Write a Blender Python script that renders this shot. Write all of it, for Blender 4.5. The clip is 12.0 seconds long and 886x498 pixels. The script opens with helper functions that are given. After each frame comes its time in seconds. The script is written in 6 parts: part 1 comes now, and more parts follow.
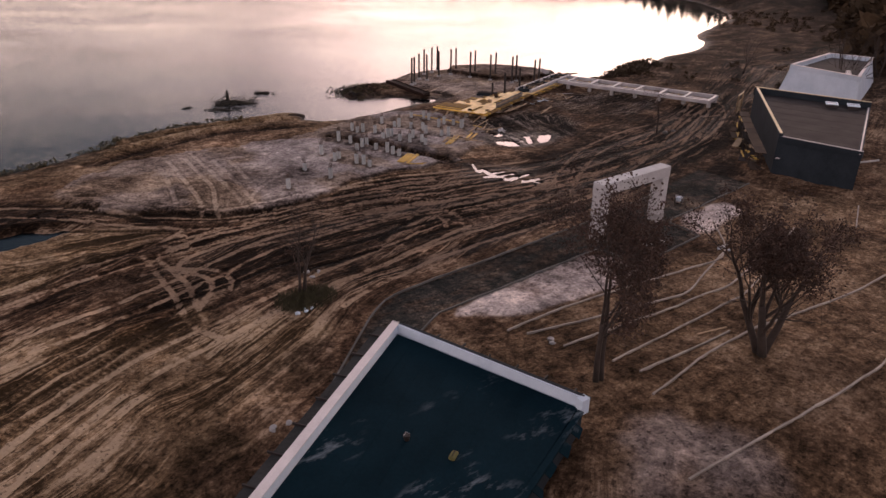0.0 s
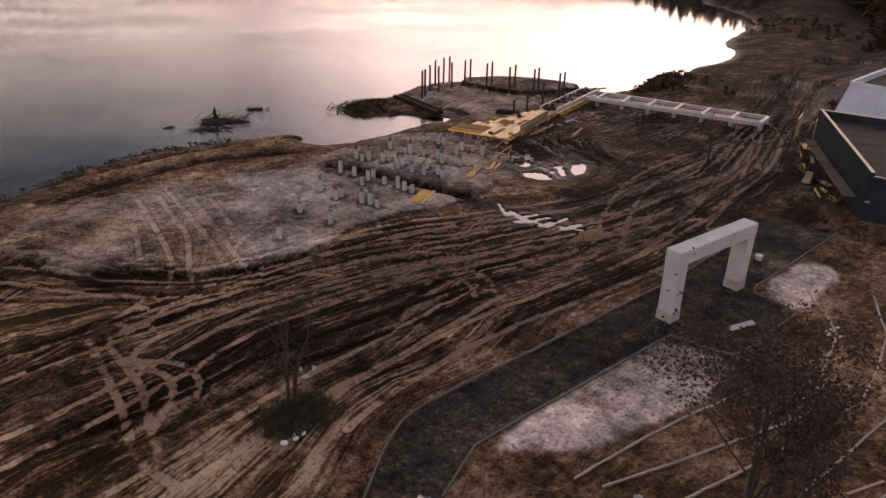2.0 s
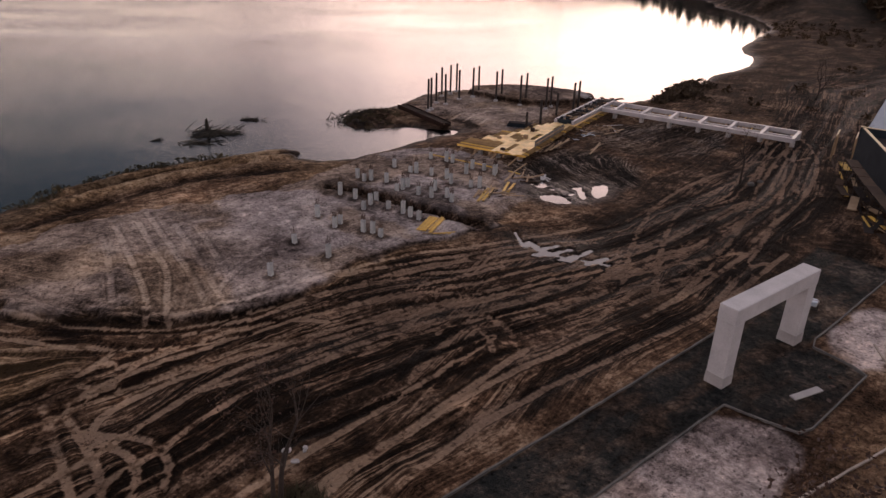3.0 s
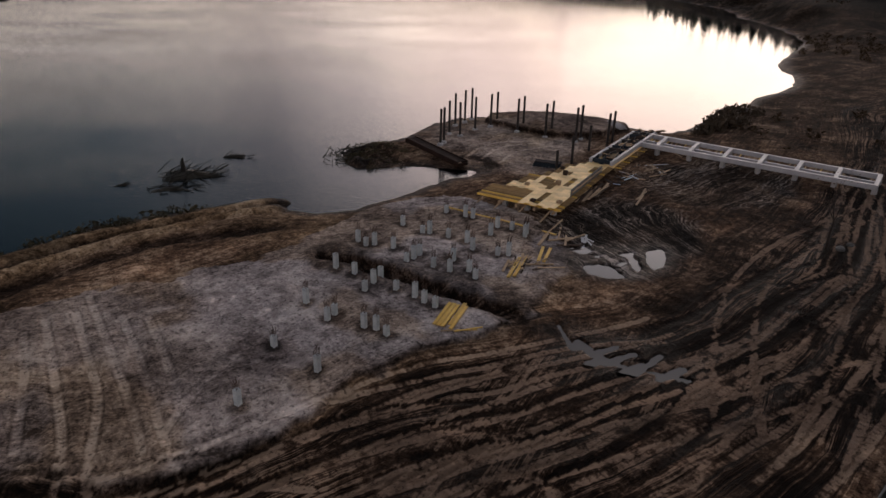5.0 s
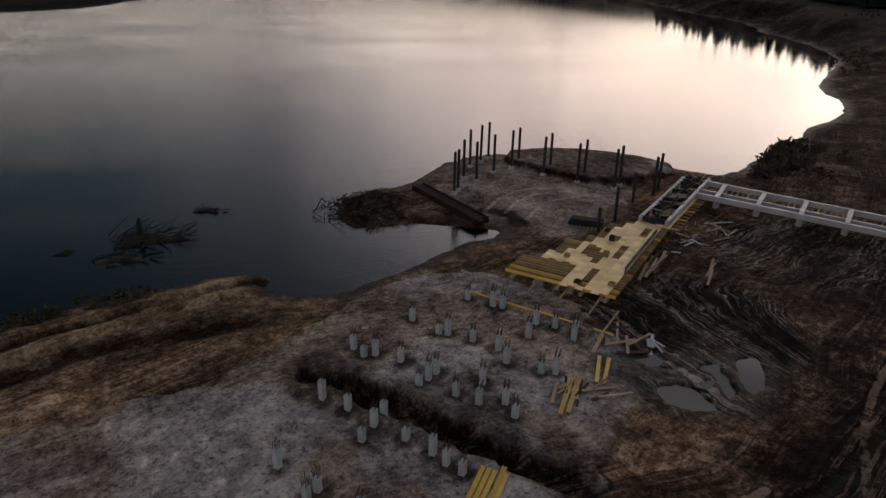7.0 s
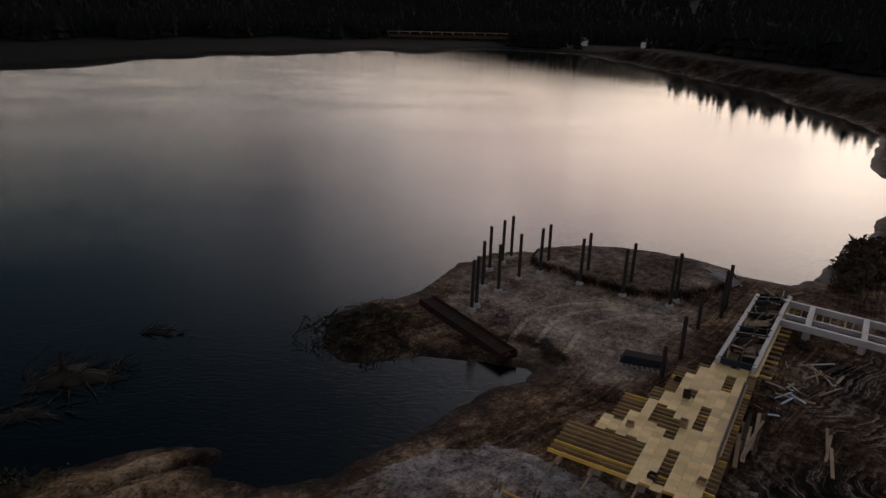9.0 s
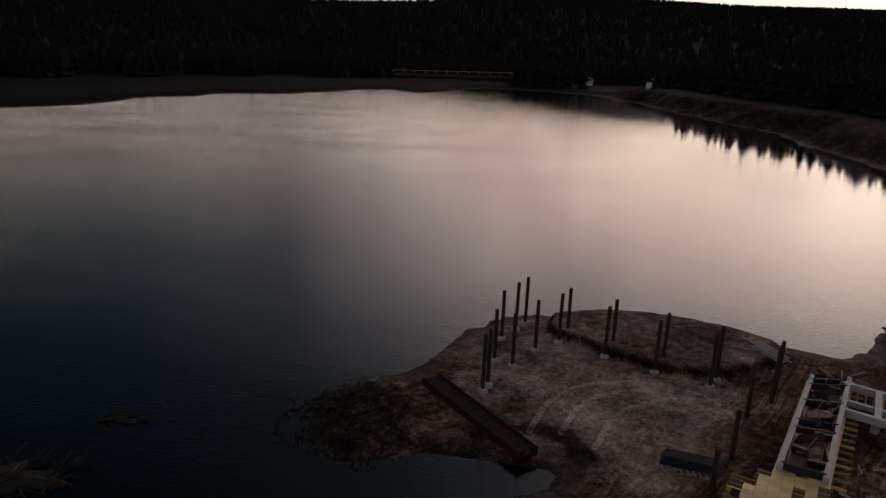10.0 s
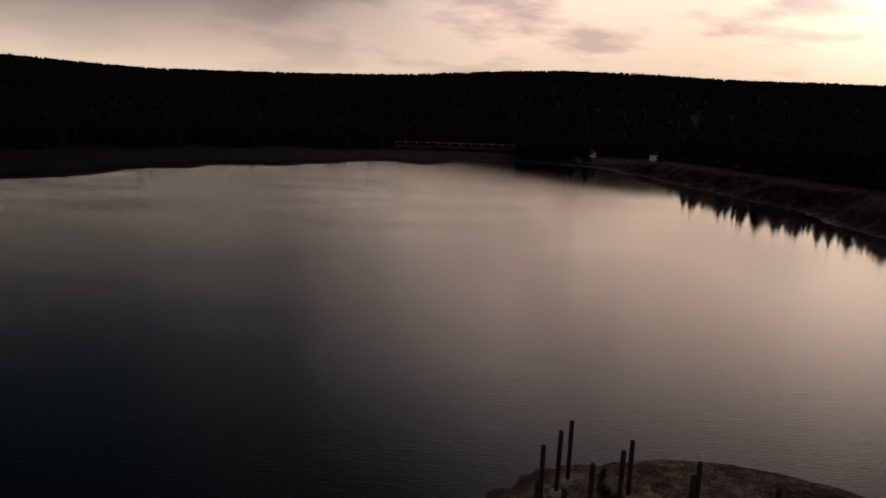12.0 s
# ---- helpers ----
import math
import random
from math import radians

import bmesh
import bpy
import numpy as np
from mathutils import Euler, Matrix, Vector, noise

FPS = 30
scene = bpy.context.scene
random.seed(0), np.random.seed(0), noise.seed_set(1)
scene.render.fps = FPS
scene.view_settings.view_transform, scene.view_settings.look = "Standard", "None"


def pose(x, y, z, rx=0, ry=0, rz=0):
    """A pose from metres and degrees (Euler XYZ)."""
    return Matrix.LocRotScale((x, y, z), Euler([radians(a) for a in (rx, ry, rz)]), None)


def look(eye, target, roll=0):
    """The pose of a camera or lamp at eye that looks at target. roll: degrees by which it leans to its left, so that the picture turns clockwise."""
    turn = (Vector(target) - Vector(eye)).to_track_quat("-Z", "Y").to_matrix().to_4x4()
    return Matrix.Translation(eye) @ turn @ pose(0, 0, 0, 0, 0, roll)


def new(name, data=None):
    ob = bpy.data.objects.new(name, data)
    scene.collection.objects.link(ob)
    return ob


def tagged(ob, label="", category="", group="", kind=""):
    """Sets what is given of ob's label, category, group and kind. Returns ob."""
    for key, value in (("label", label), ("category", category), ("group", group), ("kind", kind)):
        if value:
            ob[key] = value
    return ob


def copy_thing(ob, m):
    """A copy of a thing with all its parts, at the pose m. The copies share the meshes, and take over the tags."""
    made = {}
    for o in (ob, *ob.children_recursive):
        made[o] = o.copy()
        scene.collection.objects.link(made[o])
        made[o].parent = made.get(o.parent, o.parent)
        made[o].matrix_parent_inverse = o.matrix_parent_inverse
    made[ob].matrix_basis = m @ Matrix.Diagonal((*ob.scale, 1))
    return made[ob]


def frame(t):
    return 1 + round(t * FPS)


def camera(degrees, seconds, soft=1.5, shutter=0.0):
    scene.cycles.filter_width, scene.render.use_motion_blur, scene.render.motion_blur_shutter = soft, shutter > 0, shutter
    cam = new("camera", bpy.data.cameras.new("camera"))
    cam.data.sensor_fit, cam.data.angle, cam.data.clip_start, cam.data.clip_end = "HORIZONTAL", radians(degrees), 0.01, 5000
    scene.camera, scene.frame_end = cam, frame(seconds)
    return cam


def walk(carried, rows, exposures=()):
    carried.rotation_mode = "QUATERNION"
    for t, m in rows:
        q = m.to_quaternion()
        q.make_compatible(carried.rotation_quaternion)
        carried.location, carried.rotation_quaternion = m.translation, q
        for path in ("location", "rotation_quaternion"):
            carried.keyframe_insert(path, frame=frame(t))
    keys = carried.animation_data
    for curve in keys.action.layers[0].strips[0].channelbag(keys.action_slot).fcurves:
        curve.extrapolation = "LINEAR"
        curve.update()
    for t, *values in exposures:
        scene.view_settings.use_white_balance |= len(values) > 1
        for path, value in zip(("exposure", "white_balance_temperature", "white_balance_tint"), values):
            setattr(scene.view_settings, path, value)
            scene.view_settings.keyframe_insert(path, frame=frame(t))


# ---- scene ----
cam = camera(65.5, 12.0)
PATH = [
    (0, (1.042, -0.319, 20.515), (2.137, 1.127, 19.672), 0.7),
    (1.5, (4.959, 6.862, 20.236), (6.054, 8.308, 19.393), 1.1),
    (2.5, (7.716, 11.804, 20.157), (8.808, 13.253, 19.316), 0.9),
    (3, (9.2, 14.266, 20.137), (10.291, 15.716, 19.295), 1.3),
    (5.5, (17.025, 27.213, 20.217), (18.11, 28.677, 19.393), 1.2),
    (7, (22.009, 35.572, 20.17), (23.098, 37.043, 19.365), 1.2),
    (9, (29.0, 46.361, 20.155), (30.108, 47.892, 19.501), 2.0),
    (10, (32.475, 51.722, 20.219), (33.591, 53.287, 19.663), 2.3),
    (10.5, (34.105, 54.437, 20.262), (35.226, 56.013, 19.753), 2.4),
    (11, (35.666, 57.138, 20.315), (36.793, 58.724, 19.853), 2.4),
    (11.5, (37.259, 59.87, 20.35), (38.391, 61.466, 19.937), 2.6),
    (12, (38.902, 62.576, 20.374), (40.038, 64.182, 20.01), 2.5),
]
EXPOSURES = [(0, 0.68, 6600, 24), (3, 0.46, 6500, 21), (5, 0.0, 6000, 9), (7, -0.40, 5850, 4), (9, -0.74, 5900, 5), (9.5, -0.82, 5950, 6), (10.5, -1.24, 6200, 8), (12, -1.6, 6550, 10)]
walk(cam, [(t, look(eye, target, roll)) for t, eye, target, roll in PATH], EXPOSURES)

# ---- evening light: a low sun behind thin cloud ----
SUN_AZ, SUN_EL = 67.0, 9.0          # degrees from +y towards +x, and above the horizon
world = bpy.data.worlds.new("evening_sky")
scene.world = world
world.use_nodes = True


def build_world():
    nt = world.node_tree
    nt.nodes.clear()
    N, L = nt.nodes.new, nt.links.new

    def mth(op, a, b=None, clamp=False):
        m = N("ShaderNodeMath")
        m.operation, m.use_clamp = op, clamp
        for k, v in enumerate((a, b)):
            if v is not None:
                if isinstance(v, (int, float)):
                    m.inputs[k].default_value = v
                else:
                    L(v, m.inputs[k])
        return m.outputs[0]

    def ramp(fac, stops):
        r = N("ShaderNodeValToRGB")
        el = r.color_ramp.elements
        while len(el) < len(stops):
            el.new(0.5)
        for e, (p, c) in zip(el, stops):
            e.position, e.color = p, (*c, 1)
        L(fac, r.inputs[0])
        return r.outputs[0]

    out, bg = N("ShaderNodeOutputWorld"), N("ShaderNodeBackground")
    sky = N("ShaderNodeTexSky")
    sky.sky_type, sky.sun_disc = "NISHITA", False
    sky.sun_elevation, sky.sun_rotation = radians(SUN_EL), radians(SUN_AZ)
    sky.air_density, sky.dust_density, sky.ozone_density = 1.0, 3.0, 1.0
    tc, sep = N("ShaderNodeTexCoord"), N("ShaderNodeSeparateXYZ")
    L(tc.outputs["Generated"], sep.inputs[0])
    up = mth("MAXIMUM", sep.outputs["Z"], 0.0)
    # the veil: cream low down, slate overhead, brighter towards the hidden sun, with bands added for the water
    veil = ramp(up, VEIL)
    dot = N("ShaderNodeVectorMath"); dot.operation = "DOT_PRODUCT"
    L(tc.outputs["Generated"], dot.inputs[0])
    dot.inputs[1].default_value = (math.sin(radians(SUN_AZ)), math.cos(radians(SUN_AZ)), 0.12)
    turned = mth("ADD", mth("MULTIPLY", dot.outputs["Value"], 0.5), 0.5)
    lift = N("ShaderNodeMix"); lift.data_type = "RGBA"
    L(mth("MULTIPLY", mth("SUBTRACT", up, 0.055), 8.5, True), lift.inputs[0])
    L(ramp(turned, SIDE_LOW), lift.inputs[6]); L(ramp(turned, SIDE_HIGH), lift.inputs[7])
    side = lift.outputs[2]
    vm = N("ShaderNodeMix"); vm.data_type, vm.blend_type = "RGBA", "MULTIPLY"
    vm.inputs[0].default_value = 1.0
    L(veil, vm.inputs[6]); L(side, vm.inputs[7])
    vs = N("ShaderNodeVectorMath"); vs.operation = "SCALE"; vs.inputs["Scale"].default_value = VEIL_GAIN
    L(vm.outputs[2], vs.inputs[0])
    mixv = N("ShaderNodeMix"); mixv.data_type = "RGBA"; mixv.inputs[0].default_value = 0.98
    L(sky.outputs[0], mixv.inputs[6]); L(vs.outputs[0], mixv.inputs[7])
    # broken cloud, drawn out towards the horizon
    den = mth("ADD", up, 0.16)
    com, div = N("ShaderNodeCombineXYZ"), N("ShaderNodeVectorMath")
    div.operation = "DIVIDE"
    for k in range(3):
        L(den, com.inputs[k])
    L(tc.outputs["Generated"], div.inputs[0]); L(com.outputs[0], div.inputs[1])
    noi = N("ShaderNodeTexNoise")
    noi.inputs["Scale"].default_value, noi.inputs["Detail"].default_value, noi.inputs["Roughness"].default_value = 1.3, 8.0, 0.55
    L(div.outputs[0], noi.inputs["Vector"])
    cloud = mth("MULTIPLY", ramp(noi.outputs["Fac"], [(0.49, (0, 0, 0)), (0.60, (1, 1, 1))]), ramp(turned, [(0.80, (0.3, 0.3, 0.3)), (0.96, (1, 1, 1))]))
    cl = N("ShaderNodeMix"); cl.data_type, cl.blend_type = "RGBA", "MULTIPLY"
    cl.inputs[7].default_value = (0.56, 0.55, 0.62, 1)
    L(mth("MULTIPLY", cloud, mth("MULTIPLY", mth("ADD", up, 0.04), 5.0, True)), cl.inputs[0])
    L(mixv.outputs[2], cl.inputs[6])
    # soft glow where the sun stands behind the cloud
    gd = N("ShaderNodeVectorMath"); gd.operation = "DOT_PRODUCT"
    L(tc.outputs["Generated"], gd.inputs[0])
    ga, ge = radians(SUN_AZ), radians(SUN_EL + 2.5)
    gd.inputs[1].default_value = (math.sin(ga) * math.cos(ge), math.cos(ga) * math.cos(ge), math.sin(ge))
    glow = mth("POWER", mth("MAXIMUM", gd.outputs["Value"], 0.0), 130.0)
    gs = N("ShaderNodeVectorMath"); gs.operation = "SCALE"
    gs.inputs[0].default_value = (16.0, 13.5, 10.5)
    L(glow, gs.inputs["Scale"])
    ad = N("ShaderNodeVectorMath"); ad.operation = "ADD"
    L(cl.outputs[2], ad.inputs[0]); L(gs.outputs[0], ad.inputs[1])
    L(ad.outputs[0], bg.inputs[0])
    bg.inputs[1].default_value = 0.1
    L(bg.outputs[0], out.inputs[0])


# added bands shape the reflections: VEIL bright near 0.60, SIDE_HIGH dark near 0.68
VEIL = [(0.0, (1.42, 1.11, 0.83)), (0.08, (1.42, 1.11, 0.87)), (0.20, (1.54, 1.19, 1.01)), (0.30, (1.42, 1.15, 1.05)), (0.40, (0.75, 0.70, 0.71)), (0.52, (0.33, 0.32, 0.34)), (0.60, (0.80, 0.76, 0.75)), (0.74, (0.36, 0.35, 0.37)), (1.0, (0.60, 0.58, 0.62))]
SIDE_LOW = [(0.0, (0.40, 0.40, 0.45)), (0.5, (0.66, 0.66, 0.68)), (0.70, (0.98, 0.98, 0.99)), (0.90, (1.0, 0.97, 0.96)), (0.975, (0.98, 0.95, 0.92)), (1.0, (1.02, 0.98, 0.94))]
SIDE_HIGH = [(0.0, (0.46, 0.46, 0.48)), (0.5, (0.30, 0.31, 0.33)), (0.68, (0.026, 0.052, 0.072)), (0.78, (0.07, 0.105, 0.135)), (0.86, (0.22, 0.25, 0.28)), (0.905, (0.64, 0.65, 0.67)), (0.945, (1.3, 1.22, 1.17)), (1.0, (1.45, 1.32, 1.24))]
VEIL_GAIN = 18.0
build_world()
sun = new("sun", bpy.data.lights.new("sun", "SUN"))
sun.data.energy, sun.data.angle, sun.data.color = 0.12, radians(42), (1.0, 0.80, 0.62)
_a, _e = radians(SUN_AZ), radians(SUN_EL)
SUN_DIR = Vector((math.sin(_a) * math.cos(_e), math.cos(_a) * math.cos(_e), math.sin(_e)))
sun.matrix_world = look(SUN_DIR * 100, (0, 0, 0))

# ---- materials ----
def material(name, rough=0.8, metal=0.0, spec=0.5):
    m = bpy.data.materials.new(name)
    m.use_nodes = True
    nt = m.node_tree
    b = nt.nodes["Principled BSDF"]
    b.inputs["Roughness"].default_value, b.inputs["Metallic"].default_value = rough, metal
    b.inputs["Specular IOR Level"].default_value = spec
    return m, nt, b


def rgb(c):
    return (c[0], c[1], c[2], 1.0)


def noise_node(nt, scale, detail=5.0, rough=0.55, vec=None, stretch=None):
    n = nt.nodes.new("ShaderNodeTexNoise")
    n.inputs["Scale"].default_value, n.inputs["Detail"].default_value, n.inputs["Roughness"].default_value = scale, detail, rough
    if vec is None:
        vec = nt.nodes.new("ShaderNodeTexCoord").outputs["Object"]
    if stretch:
        mp = nt.nodes.new("ShaderNodeMapping")
        mp.inputs["Scale"].default_value = stretch
        nt.links.new(vec, mp.inputs[0])
        vec = mp.outputs[0]
    nt.links.new(vec, n.inputs["Vector"])
    return n.outputs["Fac"]


def ramp_node(nt, fac, stops):
    r = nt.nodes.new("ShaderNodeValToRGB")
    el = r.color_ramp.elements
    while len(el) > len(stops):
        el.remove(el[-1])
    while len(el) < len(stops):
        el.new(0.5)
    for e, (p, c) in zip(el, stops):
        e.position, e.color = p, rgb(c)
    nt.links.new(fac, r.inputs[0])
    return r.outputs[0]


def mix_node(nt, fac, a, b, blend="MIX"):
    m = nt.nodes.new("ShaderNodeMix")
    m.data_type, m.blend_type = "RGBA", blend
    for sock, v in ((0, fac), (6, a), (7, b)):
        if isinstance(v, (int, float)):
            m.inputs[sock].default_value = v
        elif isinstance(v, tuple):
            m.inputs[sock].default_value = rgb(v)
        else:
            nt.links.new(v, m.inputs[sock])
    return m.outputs[2]


def math_node(nt, op, a, b=None, clamp=False):
    m = nt.nodes.new("ShaderNodeMath")
    m.operation, m.use_clamp = op, clamp
    for k, v in enumerate((a, b)):
        if v is None:
            continue
        if isinstance(v, (int, float)):
            m.inputs[k].default_value = v
        else:
            nt.links.new(v, m.inputs[k])
    return m.outputs[0]


def bump_node(nt, b, height, strength=0.3, dist=0.02):
    n = nt.nodes.new("ShaderNodeBump")
    n.inputs["Strength"].default_value, n.inputs["Distance"].default_value = strength, dist
    nt.links.new(height, n.inputs["Height"])
    nt.links.new(n.outputs[0], b.inputs["Normal"])


def plain(name, dark, light, rough=0.8, metal=0.0, big=1.5, fine=25.0, bump=0.3, dist=0.01, spec=0.5, stretch=None, vary=0.0):
    """A surface whose colour drifts between two tones at two scales, with a fine relief."""
    m, nt, b = material(name, rough, metal, spec)
    f1, f2 = noise_node(nt, big, 4.0, 0.6, stretch=stretch), noise_node(nt, fine, 6.0, 0.65, stretch=stretch)
    f = math_node(nt, "ADD", math_node(nt, "MULTIPLY", f1, 0.6), math_node(nt, "MULTIPLY", f2, 0.4))
    col = ramp_node(nt, f, [(0.32, dark), (0.68, light)])
    if vary:
        oi = nt.nodes.new("ShaderNodeObjectInfo")
        hv = nt.nodes.new("ShaderNodeHueSaturation")
        nt.links.new(math_node(nt, "ADD", math_node(nt, "MULTIPLY", oi.outputs["Random"], 2 * vary), 1.0 - vary), hv.inputs["Value"])
        nt.links.new(col, hv.inputs["Color"])
        col = hv.outputs[0]
    nt.links.new(col, b.inputs["Base Color"])
    rr = math_node(nt, "ADD", math_node(nt, "MULTIPLY", f2, 0.25), rough - 0.12, clamp=True)
    nt.links.new(rr, b.inputs["Roughness"])
    if bump:
        bump_node(nt, b, f2, bump, dist)
    return m


def turned_vec(nt, vec, degrees):
    mp = nt.nodes.new("ShaderNodeMapping")
    mp.inputs["Rotation"].default_value = (0, 0, radians(degrees))
    nt.links.new(vec, mp.inputs[0])
    return mp.outputs[0]


def noise_col(nt, vec, scale):
    n = nt.nodes.new("ShaderNodeTexNoise")
    n.inputs["Scale"].default_value = scale
    nt.links.new(vec, n.inputs["Vector"])
    return n.outputs["Color"]


def attr(nt, name):
    a = nt.nodes.new("ShaderNodeAttribute")
    a.attribute_name = name
    return a.outputs["Fac"]


def ground_material():
    m, nt, b = material("site_soil", 0.9, 0.0, 0.05)
    vec = nt.nodes.new("ShaderNodeTexCoord").outputs["Object"]
    n1, n2 = noise_node(nt, 0.22, 6.0, 0.6, vec), noise_node(nt, 1.4, 7.0, 0.68, vec)
    n3, n4 = noise_node(nt, 6.0, 6.0, 0.75, vec), noise_node(nt, 0.9, 3.0, 0.6, vec)

    def ma(op, *v, clamp=False):
        return math_node(nt, op, *v, clamp=clamp)

    def less_half(f, k):
        return ma("MULTIPLY", ma("SUBTRACT", f, 0.5), k)

    def thin(f, at, sharp):
        return ma("SUBTRACT", 1.0, ma("MULTIPLY", ma("ABSOLUTE", ma("SUBTRACT", f, at)), sharp), clamp=True)

    def drag_lines(uv):
        """Long scraped lines along x of uv: pale ridges and dark grooves of several widths."""
        f1 = noise_node(nt, 1.0, 2.0, 0.5, uv, (0.036, 1.3, 1.0))
        f2 = noise_node(nt, 1.0, 3.0, 0.6, uv, (0.065, 3.8, 1.0))
        f3 = noise_node(nt, 1.0, 4.0, 0.65, uv, (0.16, 9.5, 1.0))
        f4 = noise_node(nt, 1.0, 2.0, 0.5, uv, (0.03, 0.38, 1.0))
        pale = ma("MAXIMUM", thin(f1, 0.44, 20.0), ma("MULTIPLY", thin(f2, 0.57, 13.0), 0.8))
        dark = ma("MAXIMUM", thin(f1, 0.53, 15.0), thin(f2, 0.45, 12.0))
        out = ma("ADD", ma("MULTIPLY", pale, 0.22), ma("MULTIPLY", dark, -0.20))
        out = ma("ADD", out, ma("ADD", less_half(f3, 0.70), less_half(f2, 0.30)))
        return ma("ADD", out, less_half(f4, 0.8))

    com = nt.nodes.new("ShaderNodeCombineXYZ")
    nt.links.new(attr(nt, "su"), com.inputs[0]); nt.links.new(ma("ADD", attr(nt, "sv"), less_half(noise_node(nt, 0.12, 3.0, 0.5, vec), 1.6)), com.inputs[1])
    main = drag_lines(com.outputs[0])
    # other ways of driving, by patches, and the ground dragged out from the deck
    cross = drag_lines(turned_vec(nt, mix_node(nt, 0.03, vec, noise_col(nt, vec, 0.12)), -24))
    bend = nt.nodes.new("ShaderNodeCombineXYZ")
    nt.links.new(attr(nt, "cu"), bend.inputs[0]); nt.links.new(ma("ADD", attr(nt, "cv"), less_half(noise_node(nt, 0.35, 3.0, 0.6, vec), 2.2)), bend.inputs[1])
    torn = drag_lines(bend.outputs[0])
    here = ramp_node(nt, noise_node(nt, 0.13, 4.0, 0.6, vec), [(0.50, (0, 0, 0)), (0.56, (1, 1, 1))])
    flow = mix_node(nt, ma("MULTIPLY", here, 0.75), main, cross)
    churn = attr(nt, "churn")
    flow = mix_node(nt, churn, flow, ma("MULTIPLY", torn, 1.5))
    faint = ramp_node(nt, noise_node(nt, 0.25, 4.0, 0.6, vec), [(0.38, (0.10, 0.10, 0.10)), (0.52, (1, 1, 1))])
    flow = ma("MULTIPLY", flow, faint)
    work = attr(nt, "work")
    # single wheel ruts: a pressed bottom with bars across, between pale lips and flanks whose shadow is painted dark
    rd, rs, rt = ma("ABSOLUTE", attr(nt, "rut_off")), attr(nt, "rut_run"), attr(nt, "rut_tone")
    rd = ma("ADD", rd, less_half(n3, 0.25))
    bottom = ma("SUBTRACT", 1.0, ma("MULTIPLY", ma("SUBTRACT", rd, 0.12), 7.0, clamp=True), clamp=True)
    flank_shade = thin(rd, 0.25, 10.0)
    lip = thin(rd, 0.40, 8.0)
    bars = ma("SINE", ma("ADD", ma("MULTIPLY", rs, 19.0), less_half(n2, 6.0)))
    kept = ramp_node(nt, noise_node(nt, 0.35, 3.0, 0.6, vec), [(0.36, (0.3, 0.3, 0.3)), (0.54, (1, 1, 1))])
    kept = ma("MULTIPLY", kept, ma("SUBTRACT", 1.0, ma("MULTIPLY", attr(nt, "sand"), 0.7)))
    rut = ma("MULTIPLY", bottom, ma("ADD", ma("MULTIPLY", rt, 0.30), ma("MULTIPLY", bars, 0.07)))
    rut = ma("ADD", rut, ma("ADD", ma("MULTIPLY", flank_shade, -0.07), ma("MULTIPLY", lip, 0.04)))
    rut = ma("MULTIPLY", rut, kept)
    vo = nt.nodes.new("ShaderNodeTexVoronoi")
    vo.inputs["Scale"].default_value = 2.6
    nt.links.new(mix_node(nt, 0.12, vec, noise_col(nt, vec, 3.0)), vo.inputs["Vector"])
    lump = ma("SUBTRACT", 0.5, vo.outputs["Distance"])
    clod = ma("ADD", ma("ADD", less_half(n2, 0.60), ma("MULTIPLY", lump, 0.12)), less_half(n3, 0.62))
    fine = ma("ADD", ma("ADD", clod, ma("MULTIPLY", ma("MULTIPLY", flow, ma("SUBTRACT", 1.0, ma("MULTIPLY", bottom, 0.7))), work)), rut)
    # soil tone follows the relief: grooves darker, ridges paler
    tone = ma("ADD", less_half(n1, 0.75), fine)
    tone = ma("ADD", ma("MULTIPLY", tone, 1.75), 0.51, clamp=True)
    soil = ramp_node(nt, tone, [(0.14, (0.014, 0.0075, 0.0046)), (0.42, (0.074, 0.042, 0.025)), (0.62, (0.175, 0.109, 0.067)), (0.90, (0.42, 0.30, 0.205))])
    sand = ramp_node(nt, tone, [(0.10, (0.050, 0.040, 0.036)), (0.40, (0.245, 0.208, 0.198)), (0.58, (0.385, 0.335, 0.320)), (0.86, (0.62, 0.545, 0.50))])
    tan = ramp_node(nt, tone, [(0.16, (0.050, 0.031, 0.015)), (0.42, (0.18, 0.116, 0.064)), (0.60, (0.32, 0.22, 0.130)), (0.88, (0.54, 0.40, 0.265))])
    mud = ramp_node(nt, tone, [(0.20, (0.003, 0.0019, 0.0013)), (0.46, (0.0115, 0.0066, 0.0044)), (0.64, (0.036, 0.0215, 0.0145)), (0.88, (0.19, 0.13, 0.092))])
    pave = ramp_node(nt, tone, [(0.22, (0.009, 0.011, 0.011)), (0.48, (0.027, 0.029, 0.028)), (0.66, (0.056, 0.050, 0.043)), (0.90, (0.17, 0.14, 0.115))])
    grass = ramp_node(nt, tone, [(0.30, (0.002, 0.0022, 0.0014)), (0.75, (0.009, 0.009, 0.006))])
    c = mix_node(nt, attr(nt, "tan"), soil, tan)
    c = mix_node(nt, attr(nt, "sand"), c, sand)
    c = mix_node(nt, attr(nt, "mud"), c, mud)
    over = ramp_node(nt, noise_node(nt, 1.0, 4.0, 0.6, vec, (0.25, 0.7, 1.0)), [(0.50, (1, 1, 1)), (0.64, (0.6, 0.6, 0.6))])
    c = mix_node(nt, ma("MULTIPLY", attr(nt, "pave"), over), c, pave)
    c = mix_node(nt, attr(nt, "grass"), c, grass)
